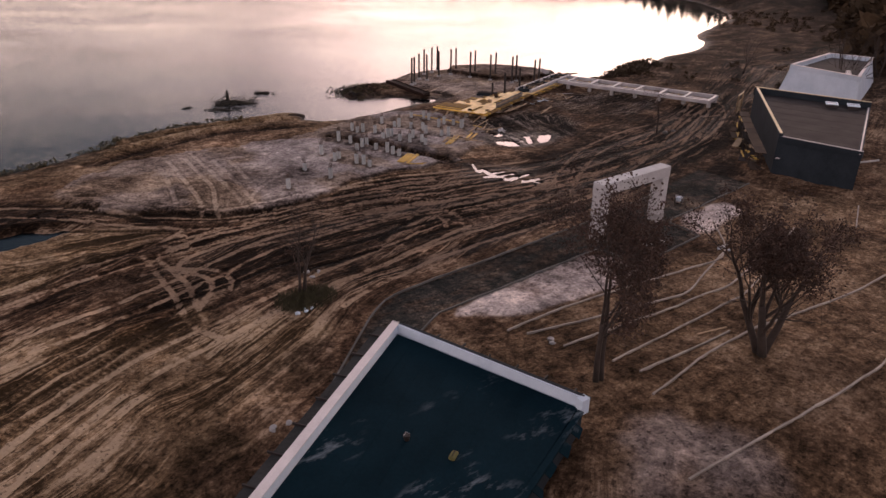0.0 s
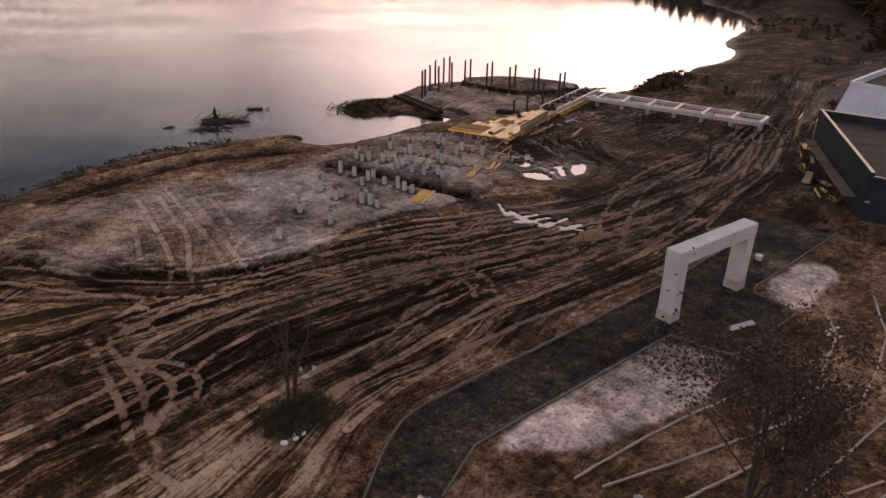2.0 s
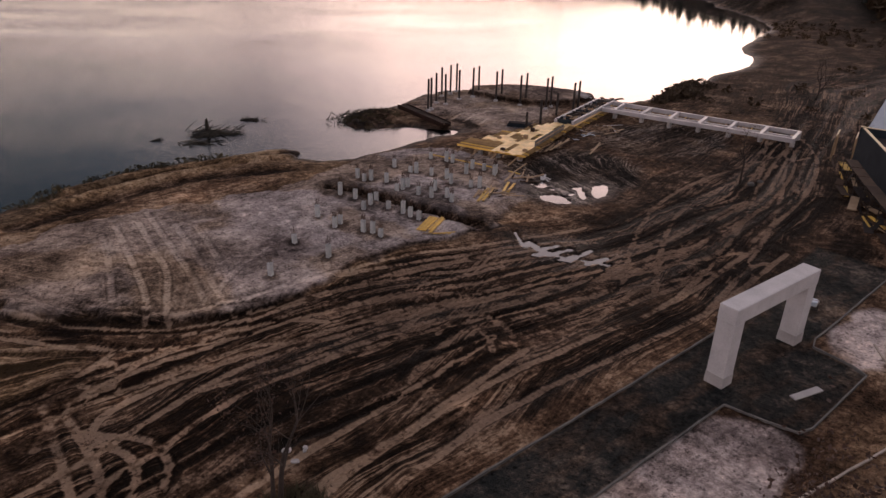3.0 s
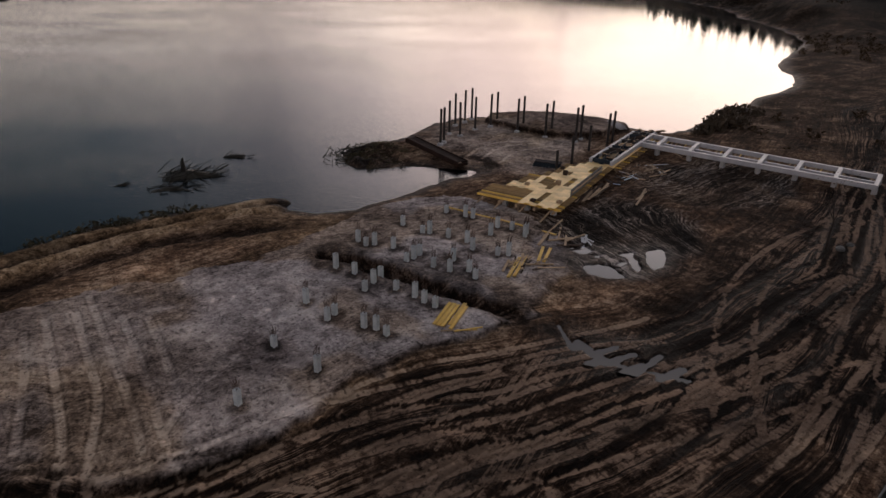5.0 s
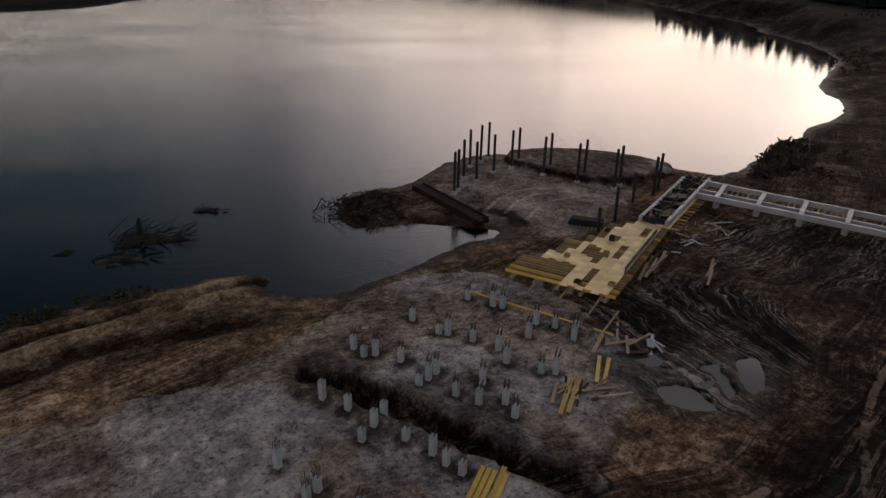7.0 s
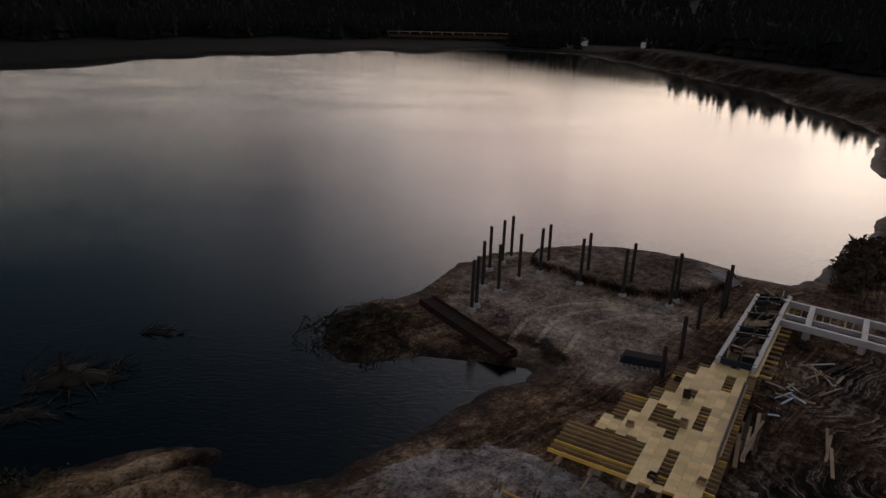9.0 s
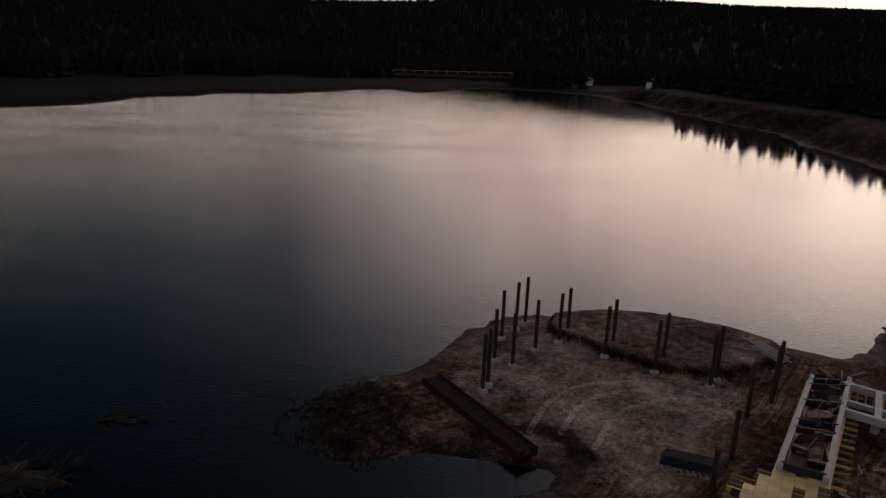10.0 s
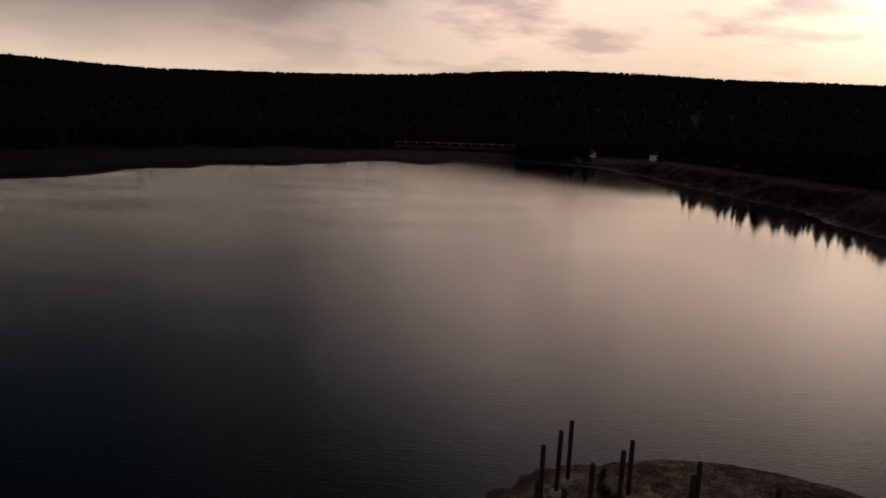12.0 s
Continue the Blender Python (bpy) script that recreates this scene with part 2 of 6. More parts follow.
    # dark churned mud, with wet sheen painted in as pale streaks
    slick_sheen = ramp_node(nt, ma("ADD", ma("MULTIPLY", ma("ADD", torn, clod), 1.1), 0.5), [(0.28, (0.003, 0.0034, 0.0034)), (0.48, (0.018, 0.0165, 0.015)), (0.64, (0.10, 0.090, 0.083)), (0.90, (0.42, 0.38, 0.355))])
    c = mix_node(nt, ma("MULTIPLY", churn, 0.75), c, slick_sheen)
    # dark crumbs and a few pale chips
    n5 = noise_node(nt, 4.5, 5.0, 0.62, vec)
    crumb = ramp_node(nt, n5, [(0.38, (0.42, 0.41, 0.41)), (0.42, (1.0, 1.0, 1.0)), (0.62, (1.05, 1.05, 1.05)), (0.66, (1.5, 1.48, 1.46))])
    c = mix_node(nt, 1.0, c, crumb, "MULTIPLY")
    # drier and damper plots with clear borders
    plot = ramp_node(nt, noise_node(nt, 0.16, 9.0, 0.66, vec), [(0.38, (0.40, 0.39, 0.39)), (0.44, (0.72, 0.73, 0.73)), (0.56, (0.80, 0.81, 0.81)), (0.62, (0.98, 0.98, 0.97))])
    c = mix_node(nt, 0.85, c, plot, "MULTIPLY")
    st = ramp_node(nt, attr(nt, "streak"), [(0.12, (0.26, 0.24, 0.23)), (0.42, (0.95, 0.95, 0.95)), (0.56, (1.05, 1.05, 1.05)), (0.9, (2.2, 2.1, 2.0))])
    c = mix_node(nt, 1.0, c, st, "MULTIPLY")
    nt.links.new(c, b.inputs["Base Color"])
    wet = ma("MULTIPLY", attr(nt, "wet"), ma("SUBTRACT", 1.35, n4, clamp=True))
    nt.links.new(ma("SUBTRACT", 0.96, ma("MULTIPLY", wet, 0.5), clamp=True), b.inputs["Roughness"])
    gloss = ramp_node(nt, torn, [(0.45, (0.05, 0.05, 0.05)), (0.75, (0.35, 0.35, 0.35))])
    nt.links.new(mix_node(nt, churn, (0.05, 0.05, 0.05), gloss), b.inputs["Specular IOR Level"])
    bump_node(nt, b, fine, 1.0, 0.14)
    return m


def water_material(name, deep, rough=0.2, ripple=0.7):
    m, nt, b = material(name, rough, 0.0, 0.5)
    b.inputs["IOR"].default_value = 1.33
    b.inputs["Base Color"].default_value = rgb(deep)
    vec = nt.nodes.new("ShaderNodeTexCoord").outputs["Object"]
    n1 = noise_node(nt, 1.0, 4.0, 0.62, turned_vec(nt, vec, 36), (1.5, 4.2, 1.0))
    n2 = noise_node(nt, 0.05, 3.0, 0.5, vec)
    n3 = noise_node(nt, 0.3, 3.0, 0.5, vec)
    sep = nt.nodes.new("ShaderNodeSeparateXYZ")
    nt.links.new(vec, sep.inputs[0])
    lee = math_node(nt, "SUBTRACT", sep.outputs["X"], math_node(nt, "MULTIPLY", sep.outputs["Y"], 0.5))
    wind = math_node(nt, "SUBTRACT", 1.0, math_node(nt, "MULTIPLY", math_node(nt, "ADD", lee, 45.0), 1 / 160), clamp=True)
    gust = ramp_node(nt, noise_node(nt, 1.0, 4.0, 0.6, turned_vec(nt, vec, 36), (0.022, 0.045, 1.0)), [(0.36, (0.65, 0.65, 0.65)), (0.64, (1.15, 1.15, 1.15))])
    wind = math_node(nt, "MULTIPLY", math_node(nt, "ADD", math_node(nt, "MULTIPLY", wind, 1.7), 0.12), gust)
    h = math_node(nt, "ADD", math_node(nt, "MULTIPLY", n1, wind), math_node(nt, "MULTIPLY", math_node(nt, "MULTIPLY", n3, n2), 0.5))
    bump_node(nt, b, h, ripple, 0.05)
    nt.links.new(math_node(nt, "ADD", math_node(nt, "MULTIPLY", wind, 0.03), rough), b.inputs["Roughness"])
    return m


M_GROUND = ground_material()
M_WATER = water_material("lake_water", (0.0004, 0.0018, 0.0024), 0.05, 0.3)
M_PUDDLE = water_material("puddle_water", (0.05, 0.04, 0.034), 0.02, 0.02)
M_CONC = plain("concrete", (0.22, 0.215, 0.21), (0.42, 0.41, 0.40), 0.85, big=0.8, fine=18, bump=0.35)
M_CONC_W = plain("light_concrete", (0.34, 0.34, 0.345), (0.54, 0.54, 0.545), 0.85, big=0.7, fine=14, bump=0.3)
M_STEEL = plain("dark_steel_pipe", (0.012, 0.010, 0.010), (0.035, 0.028, 0.024), 0.6, 0.3, big=1.2, fine=20, bump=0.2)
M_RUST = plain("rusty_steel", (0.007, 0.004, 0.003), (0.028, 0.013, 0.008), 0.85, 0.0, spec=0.15, big=1.2, fine=16, bump=0.4)
M_GALV = plain("grey_painted_steel", (0.26, 0.26, 0.27), (0.43, 0.425, 0.43), 0.55, 0.1, big=0.9, fine=12, bump=0.15)
M_PLY = plain("formwork_plywood", (0.66, 0.45, 0.18), (0.92, 0.69, 0.34), 0.65, big=0.6, fine=9, bump=0.1, stretch=(1, 1, 1), vary=0.18)
M_BEAM = plain("yellow_timber_beam", (0.40, 0.24, 0.03), (0.70, 0.46, 0.08), 0.6, big=1.0, fine=14, bump=0.15, vary=0.2)
M_WOOD = plain("raw_timber", (0.20, 0.13, 0.07), (0.42, 0.30, 0.18), 0.8, big=1.0, fine=16, bump=0.3, vary=0.25)
M_DARKWOOD = plain("wet_dark_timber", (0.022, 0.015, 0.011), (0.075, 0.050, 0.035), 0.85, spec=0.12, big=1.0, fine=16, bump=0.4, vary=0.3)
M_BITUMEN = plain("roof_bitumen", (0.0022, 0.0098, 0.0145), (0.006, 0.021, 0.030), 0.9, spec=0.03, big=0.35, fine=7, bump=0.3, dist=0.02)
M_ROOF2 = plain("grey_roof_membrane", (0.022, 0.019, 0.019), (0.052, 0.046, 0.045), 0.85, spec=0.06, big=0.5, fine=9, bump=0.2)
M_PARAPET = plain("white_insulation_board", (0.42, 0.52, 0.61), (0.60, 0.70, 0.79), 0.7, big=0.9, fine=12, bump=0.1)
M_FACADE_DK = plain("dark_blue_membrane", (0.010, 0.015, 0.020), (0.028, 0.037, 0.046), 0.75, spec=0.1, big=0.6, fine=9, bump=0.25)
M_FACADE_LT = plain("pale_blue_board", (0.36, 0.44, 0.52), (0.52, 0.60, 0.68), 0.7, big=0.5, fine=8, bump=0.1)
M_TIMBER_TOP = plain("pale_timber_cap", (0.52, 0.41, 0.24), (0.74, 0.62, 0.40), 0.7, big=0.9, fine=14, bump=0.1)
M_BARK = plain("dark_bark", (0.018, 0.013, 0.010), (0.05, 0.037, 0.03), 0.9, big=3.0, fine=30, bump=0.5)
M_LEAF = plain("withered_brown_leaves", (0.022, 0.012, 0.008), (0.075, 0.038, 0.024), 0.8, big=2.0, fine=10, bump=0.0)
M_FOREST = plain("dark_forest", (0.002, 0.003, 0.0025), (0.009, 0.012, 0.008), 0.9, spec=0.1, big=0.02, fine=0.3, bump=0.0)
M_REBAR = plain("rusty_rebar", (0.03, 0.02, 0.016), (0.09, 0.05, 0.03), 0.7, 0.4, big=3, fine=30, bump=0.0)

M_CAP = plain("pinkish_white_coping", (0.52, 0.48, 0.47), (0.72, 0.67, 0.65), 0.7, big=0.8, fine=12, bump=0.08)
M_LEDGE = plain("weathered_dark_board", (0.018, 0.019, 0.019), (0.052, 0.052, 0.05), 0.85, spec=0.1, big=0.8, fine=10, bump=0.3)
M_BAG = plain("yellow_green_canvas", (0.07, 0.07, 0.02), (0.15, 0.14, 0.04), 0.85, big=3, fine=30, bump=0.3)
M_GRASS = plain("dead_grass", (0.02, 0.018, 0.008), (0.085, 0.075, 0.035), 0.9, big=2.0, fine=12, bump=0.0)

M_SCRUB = plain("olive_scrub", (0.018, 0.012, 0.007), (0.085, 0.058, 0.034), 0.9, spec=0.1, big=0.06, fine=1.0, bump=0.0)
M_SHUTTER = plain("weathered_grey_board", (0.10, 0.095, 0.088), (0.25, 0.235, 0.21), 0.8, big=0.8, fine=10, bump=0.2, vary=0.2)
M_JOIST = plain("brown_joist_timber", (0.15, 0.095, 0.04), (0.34, 0.225, 0.09), 0.75, big=1.0, fine=14, bump=0.15, vary=0.3)

M_STUB = plain("pale_damp_concrete", (0.20, 0.225, 0.23), (0.46, 0.48, 0.475), 0.85, big=1.6, fine=18, bump=0.3, vary=0.12)
M_SNAG = plain("black_wet_roots", (0.006, 0.006, 0.005), (0.022, 0.020, 0.014), 0.7, spec=0.2, big=1.0, fine=14, bump=0.3)
M_SCRUB_DK = plain("dark_twiggy_scrub", (0.014, 0.010, 0.007), (0.10, 0.075, 0.05), 0.9, spec=0.1, big=0.3, fine=2.0, bump=0.0)


def stained_roof():
    nt = M_BITUMEN.node_tree
    b = nt.nodes["Principled BSDF"]
    old = b.inputs["Base Color"].links[0].from_socket
    vec = nt.nodes.new("ShaderNodeTexCoord").outputs["Object"]
    where = ramp_node(nt, noise_node(nt, 0.28, 2.0, 0.5, vec), [(0.54, (0, 0, 0)), (0.62, (1, 1, 1))])
    shape = ramp_node(nt, noise_node(nt, 1.0, 6.0, 0.7, vec, (0.7, 1.9, 1.0)), [(0.52, (0, 0, 0)), (0.66, (1, 1, 1))])
    f = math_node(nt, "MULTIPLY", math_node(nt, "MULTIPLY", where, shape), 0.8)
    nt.links.new(mix_node(nt, f, old, (0.14, 0.17, 0.19)), b.inputs["Base Color"])


stained_roof()
M_TURF = plain("dark_mossy_turf", (0.012, 0.011, 0.006), (0.085, 0.072, 0.038), 0.9, spec=0.1, big=0.5, fine=4.0, bump=0.0)
FINE = 0.165
# ---- helpers for shapes ----
def part(name, bm, mat, parent=None, label="", smooth=False):
    me = bpy.data.meshes.new(name)
    bm.normal_update()
    bm.to_mesh(me)
    bm.free()
    if mat:
        me.materials.append(mat)
    if smooth:
        me.polygons.foreach_set("use_smooth", [True] * len(me.polygons))
    ob = new(name, me)
    if parent:
        ob.parent = parent
    if label:
        tagged(ob, label)
    return ob


def thing(name, at, label, category, group="", kind="", turn=0.0):
    ob = new(name)
    ob.empty_display_size = 0.2
    ob.matrix_world = pose(at[0], at[1], at[2], 0, 0, turn)
    return tagged(ob, label, category, group, kind)


def add_box(bm, lo, hi, m=None, bevel=0.0):
    g = bmesh.ops.create_cube(bm, size=1.0)
    vs = g["verts"]
    c, s = [(a + b) / 2 for a, b in zip(lo, hi)], [b - a for a, b in zip(lo, hi)]
    for v in vs:
        v.co = Vector((c[0] + v.co.x * s[0], c[1] + v.co.y * s[1], c[2] + v.co.z * s[2]))
    if bevel:
        es = list({e for v in vs for e in v.link_edges})
        r = bmesh.ops.bevel(bm, geom=es, offset=bevel, segments=1, affect="EDGES")
        vs = list({v for f in r["faces"] for v in f.verts} | {v for v in vs if v.is_valid})
    if m is not None:
        for v in vs:
            v.co = m @ v.co
    return vs


def box(lo, hi, m=None, bevel=0.0):
    bm = bmesh.new()
    add_box(bm, lo, hi, m, bevel)
    return bm


def along(a, b, roll=0.0):
    """The pose at a whose x runs to b."""
    a, b = Vector(a), Vector(b)
    q = (b - a).to_track_quat("X", "Z")
    return Matrix.Translation(a) @ q.to_matrix().to_4x4() @ pose(0, 0, 0, roll)


def add_bar(bm, a, b, w, h, roll=0.0, bevel=0.0):
    """A bar of the section w x h whose axis runs from a to b."""
    n = (Vector(b) - Vector(a)).length
    return add_box(bm, (0, -w / 2, -h / 2), (n, w / 2, h / 2), along(a, b, roll), bevel)


def bar(a, b, w, h, roll=0.0, bevel=0.0):
    bm = bmesh.new()
    add_bar(bm, a, b, w, h, roll, bevel)
    return bm


def add_tube(bm, pts, radii, sides=8, caps=True):
    """A tapered tube through the points."""
    rings, prev = [], None
    for i, (p, r) in enumerate(zip(pts, radii)):
        p = Vector(p)
        d = (Vector(pts[min(i + 1, len(pts) - 1)]) - Vector(pts[max(i - 1, 0)])).normalized()
        ref = prev if prev is not None else (Vector((1, 0, 0)) if abs(d.x) < 0.9 else Vector((0, 1, 0)))
        u = (ref - d * ref.dot(d)).normalized()
        v = d.cross(u)
        prev = u
        rings.append([bm.verts.new(p + (u * math.cos(2 * math.pi * k / sides) + v * math.sin(2 * math.pi * k / sides)) * r) for k in range(sides)])
    for a, b in zip(rings, rings[1:]):
        for k in range(sides):
            bm.faces.new((a[k], a[(k + 1) % sides], b[(k + 1) % sides], b[k]))
    if caps:
        bm.faces.new(rings[0][::-1])
        bm.faces.new(rings[-1])


def prism(corners, z0, z1, bm=None):
    """A solid over a polygon of plan corners."""
    bm = bm or bmesh.new()
    area = sum(a[0] * b[1] - b[0] * a[1] for a, b in zip(corners, corners[1:] + corners[:1]))
    cs = corners if area > 0 else corners[::-1]
    lo, hi = [bm.verts.new((x, y, z0)) for x, y in cs], [bm.verts.new((x, y, z1)) for x, y in cs]
    bm.faces.new(lo[::-1]); bm.faces.new(hi)
    for k in range(len(cs)):
        j = (k + 1) % len(cs)
        bm.faces.new((lo[k], lo[j], hi[j], hi[k]))
    return bm


# ---- the lie of the land ----
def lattice(ix, iy, seed):
    h = (ix.astype(np.int64) * 374761393 + iy.astype(np.int64) * 668265263 + seed * 144665) & 0xFFFFFFFF
    h = ((h ^ (h >> 13)) * 1274126177) & 0xFFFFFFFF
    return ((h ^ (h >> 16)) & 0xFFFFFF) / float(0xFFFFFF)


def value_noise(x, y, seed=0):
    fx, fy = np.floor(x), np.floor(y)
    tx, ty = x - fx, y - fy
    tx, ty = tx * tx * (3 - 2 * tx), ty * ty * (3 - 2 * ty)
    a, b = lattice(fx, fy, seed), lattice(fx + 1, fy, seed)
    c, d = lattice(fx, fy + 1, seed), lattice(fx + 1, fy + 1, seed)
    return (a * (1 - tx) + b * tx) * (1 - ty) + (c * (1 - tx) + d * tx) * ty - 0.5


def fbm(x, y, seed=0, octaves=4, gain=0.5):
    out, amp = 0.0, 1.0
    for k in range(octaves):
        out = out + amp * value_noise(x * 2**k + 17.3 * k, y * 2**k - 9.1 * k, seed + k)
        amp *= gain
    return out


def ease(a, b, v):
    t = np.clip((v - a) / (b - a), 0, 1)
    return t * t * (3 - 2 * t)


def rounded(pts, times=2, closed=True):
    """Corner cutting: a smooth line from a coarse one."""
    p = np.array(pts, float)
    for _ in range(times):
        q = np.roll(p, -1, 0) if closed else p[1:]
        a = p if closed else p[:-1]
        new_p = np.empty((2 * len(a), 2))
        new_p[0::2], new_p[1::2] = 0.75 * a + 0.25 * q, 0.25 * a + 0.75 * q
        p = new_p if closed else np.vstack([p[:1], new_p, p[-1:]])
    return p


def to_line(x, y, line, closed=False):
    """Distance to a plan line, the length along it at the nearest point, and the side (+ left)."""
    p = np.array(line, float)
    q = np.roll(p, -1, 0) if closed else p[1:]
    p = p if closed else p[:-1]
    best, at, side, run = np.full(x.shape, 1e18), np.zeros(x.shape), np.zeros(x.shape), 0.0
    for (ax, ay), (bx, by) in zip(p, q):
        dx, dy = bx - ax, by - ay
        n2 = dx * dx + dy * dy + 1e-12
        t = np.clip(((x - ax) * dx + (y - ay) * dy) / n2, 0, 1)
        ex, ey = x - ax - t * dx, y - ay - t * dy
        d2 = ex * ex + ey * ey
        near = d2 < best
        best = np.where(near, d2, best)
        at = np.where(near, run + t * math.sqrt(n2), at)
        side = np.where(near, np.sign(dx * ey - dy * ex), side)
        run += math.sqrt(n2)
    return np.sqrt(best), at, side


def inside(x, y, ring):
    p = np.array(ring, float)
    q = np.roll(p, -1, 0)
    odd = np.zeros(x.shape, bool)
    for (ax, ay), (bx, by) in zip(p, q):
        cross = ((ay > y) != (by > y)) & (x < (bx - ax) * (y - ay) / (by - ay + 1e-12) + ax)
        odd ^= cross
    return odd


def patch(x, y, ring, soft, seed, wobble=1.0):
    """1 inside a ring of plan corners, fading to 0 over a ragged edge."""
    d, _, _ = to_line(x, y, ring, True)
    s = np.where(inside(x, y, ring), d, -d) + wobble * fbm(x * 0.5, y * 0.5, seed, 4)
    return ease(-soft, soft, s)


SHORE_NEAR = [(-160, 100), (-90, 70), (-30, 63), (5, 70), (12.5, 73), (18, 77), (28, 77.8), (36.3, 76.4), (35.8, 72.8), (39, 70.2), (46, 70.7), (50.2, 72.4), (54.5, 71.8)]
SHORE_SPIT = [(55, 73.4), (53, 75), (49.5, 78.2), (45, 79.2), (46.8, 84.8), (51, 86.8), (54.5, 85.8), (58, 87.5), (62.4, 90), (67.6, 90.2), (72.5, 88), (78, 84), (80, 80), (81, 74.5), (83, 71.3)]
SHORE_EAST = [(95, 73.5), (110, 77.3), (128, 80), (140, 92), (160, 100), (178, 108), (203, 132), (228, 160), (246, 184), (262, 210), (280, 246), (300, 278), (312, 312)]
SHORE_FAR = [(300, 340), (285, 368), (262, 362), (232, 332), (214, 336), (212, 362), (190, 350), (165, 340), (148, 326), (130, 334), (104, 316), (80, 303), (58, 288), (46, 278), (20, 265), (-60, 270), (-160, 250)]
LAKE = rounded(SHORE_NEAR + SHORE_SPIT + SHORE_EAST + SHORE_FAR, 2)

# four plan curves that the traffic follows, and where they stand in the flow
WAYS = [(-14.0, [(-60, 0), (-30, 8), (5, 19), (11.4, 22.2), (17.6, 27.9), (20.2, 29.2), (27, 29.6), (39.3, 30.4), (55, 33), (75, 39), (110, 48)]),
        (-10.0, [(-60, 14), (-30, 21), (-0.3, 26.3), (6.4, 30.3), (11.2, 31.2), (16.7, 32.7), (24.4, 33), (34.3, 33.1), (41.6, 33.2), (52.5, 36.1), (64.4, 38.3), (75, 42.9), (110, 56)]),
        (0.0, [(-60, 50), (-30, 45), (1.7, 43.4), (6.5, 44.2), (12.8, 44.3), (18.6, 44.6), (25.7, 44.4), (29, 43.8), (33.4, 41.8), (38.2, 41.2), (47.4, 39.6), (60, 41), (80, 48.2), (110, 61)]),
        (5.0, [(-60, 96), (-30, 86), (3.7, 60), (8.7, 57.6), (12.4, 52.6), (16.5, 48.8), (20.6, 47.1), (25, 47.2), (31.6, 48.6), (38.8, 46.6), (44.2, 44.6), (56, 45.4), (70, 48.5), (90, 56), (110, 66)])]


def along_way(x, f):
    """The y of the flow line f at x."""
    at = np.stack([np.interp(x, *np.array(c).T) for _, c in WAYS])
    fs = [v for v, _ in WAYS]
    k = int(np.clip(np.searchsorted(fs, f) - 1, 0, 2))
    return at[k] + (at[k + 1] - at[k]) * (f - fs[k]) / (fs[k + 1] - fs[k])


def flow_at(x, y):
    """Which flow line runs through each place."""
    at = [np.interp(x, *np.array(c).T) for _, c in WAYS]
    out = WAYS[0][0] + (y - at[0])
    for k in range(3):
        f = WAYS[k][0] + (WAYS[k + 1][0] - WAYS[k][0]) * (y - at[k]) / np.maximum(at[k + 1] - at[k], 0.5)
        out = np.where(y > at[k], f, out)
    return np.where(y > at[3], WAYS[3][0] + (y - at[3]), out)


def beside(line, off):
    """A plan line moved sideways."""
    p = np.array(line, float)
    d = np.gradient(p, axis=0)
    d /= np.hypot(*d.T)[:, None] + 1e-9
    return p + np.stack([-d[:, 1], d[:, 0]], 1) * off


SINGLE_RUTS = [rounded(p, 2, False) for p in (
    [(9.9, 44.2), (9.9, 41.0), (9.9, 39.1), (9.8, 36.5), (9.4, 33.5), (10.2, 31)], [(10.6, 43), (10.9, 40.2), (11.0, 38.3), (10.6, 35.9), (10.2, 33)],
    [(10.7, 41.6), (11.2, 40.6), (12.2, 38.8), (12.2, 37.2), (11.3, 35.9), (10.6, 35)], [(11.2, 41.2), (11.9, 40.4), (13.2, 39.2), (13.4, 37.4), (12.8, 36)],
    [(30.2, 40.2), (30.9, 39.4), (31.1, 37.4), (30.0, 35.4)], [(28.9, 40.4), (29.6, 39.2), (29.7, 37.6), (28.8, 36.0)],
    [(34.4, 34.7), (37.3, 35.7), (40.1, 36.1), (45.0, 36.2), (52.5, 36.9)], [(31.3, 58.1), (25.3, 54.4), (22.4, 52.5), (20.0, 50.1)],
    [(18.8, 62.7), (18.4, 57.4), (18.2, 53.6), (17.0, 50.2), (16.2, 47)], [(20.8, 61), (20.4, 54.9), (19.8, 50.4), (19.6, 47)], [(17.4, 64), (16.7, 55.2), (16.2, 50.6), (15, 47.6)],
    [(21.9, 60), (21.5, 55), (20.9, 51)], [(19.8, 64.5), (19.5, 58.4), (19.2, 52.0), (18.6, 48)], [(16.2, 62), (15.6, 57), (14.6, 52)],
    [(56, 76), (60, 78.5), (65, 78), (68.5, 74), (67, 70.5)], [(57.5, 75), (61, 77), (65, 76.4), (67.4, 73.2)], [(58, 73), (62, 75), (66, 74.5), (69, 72)],
    [(22.6, 53.6), (25.6, 52.6), (27.2, 50.6), (26.4, 49)], [(24.4, 51.6), (25.4, 50.6), (25.2, 49.6)])]
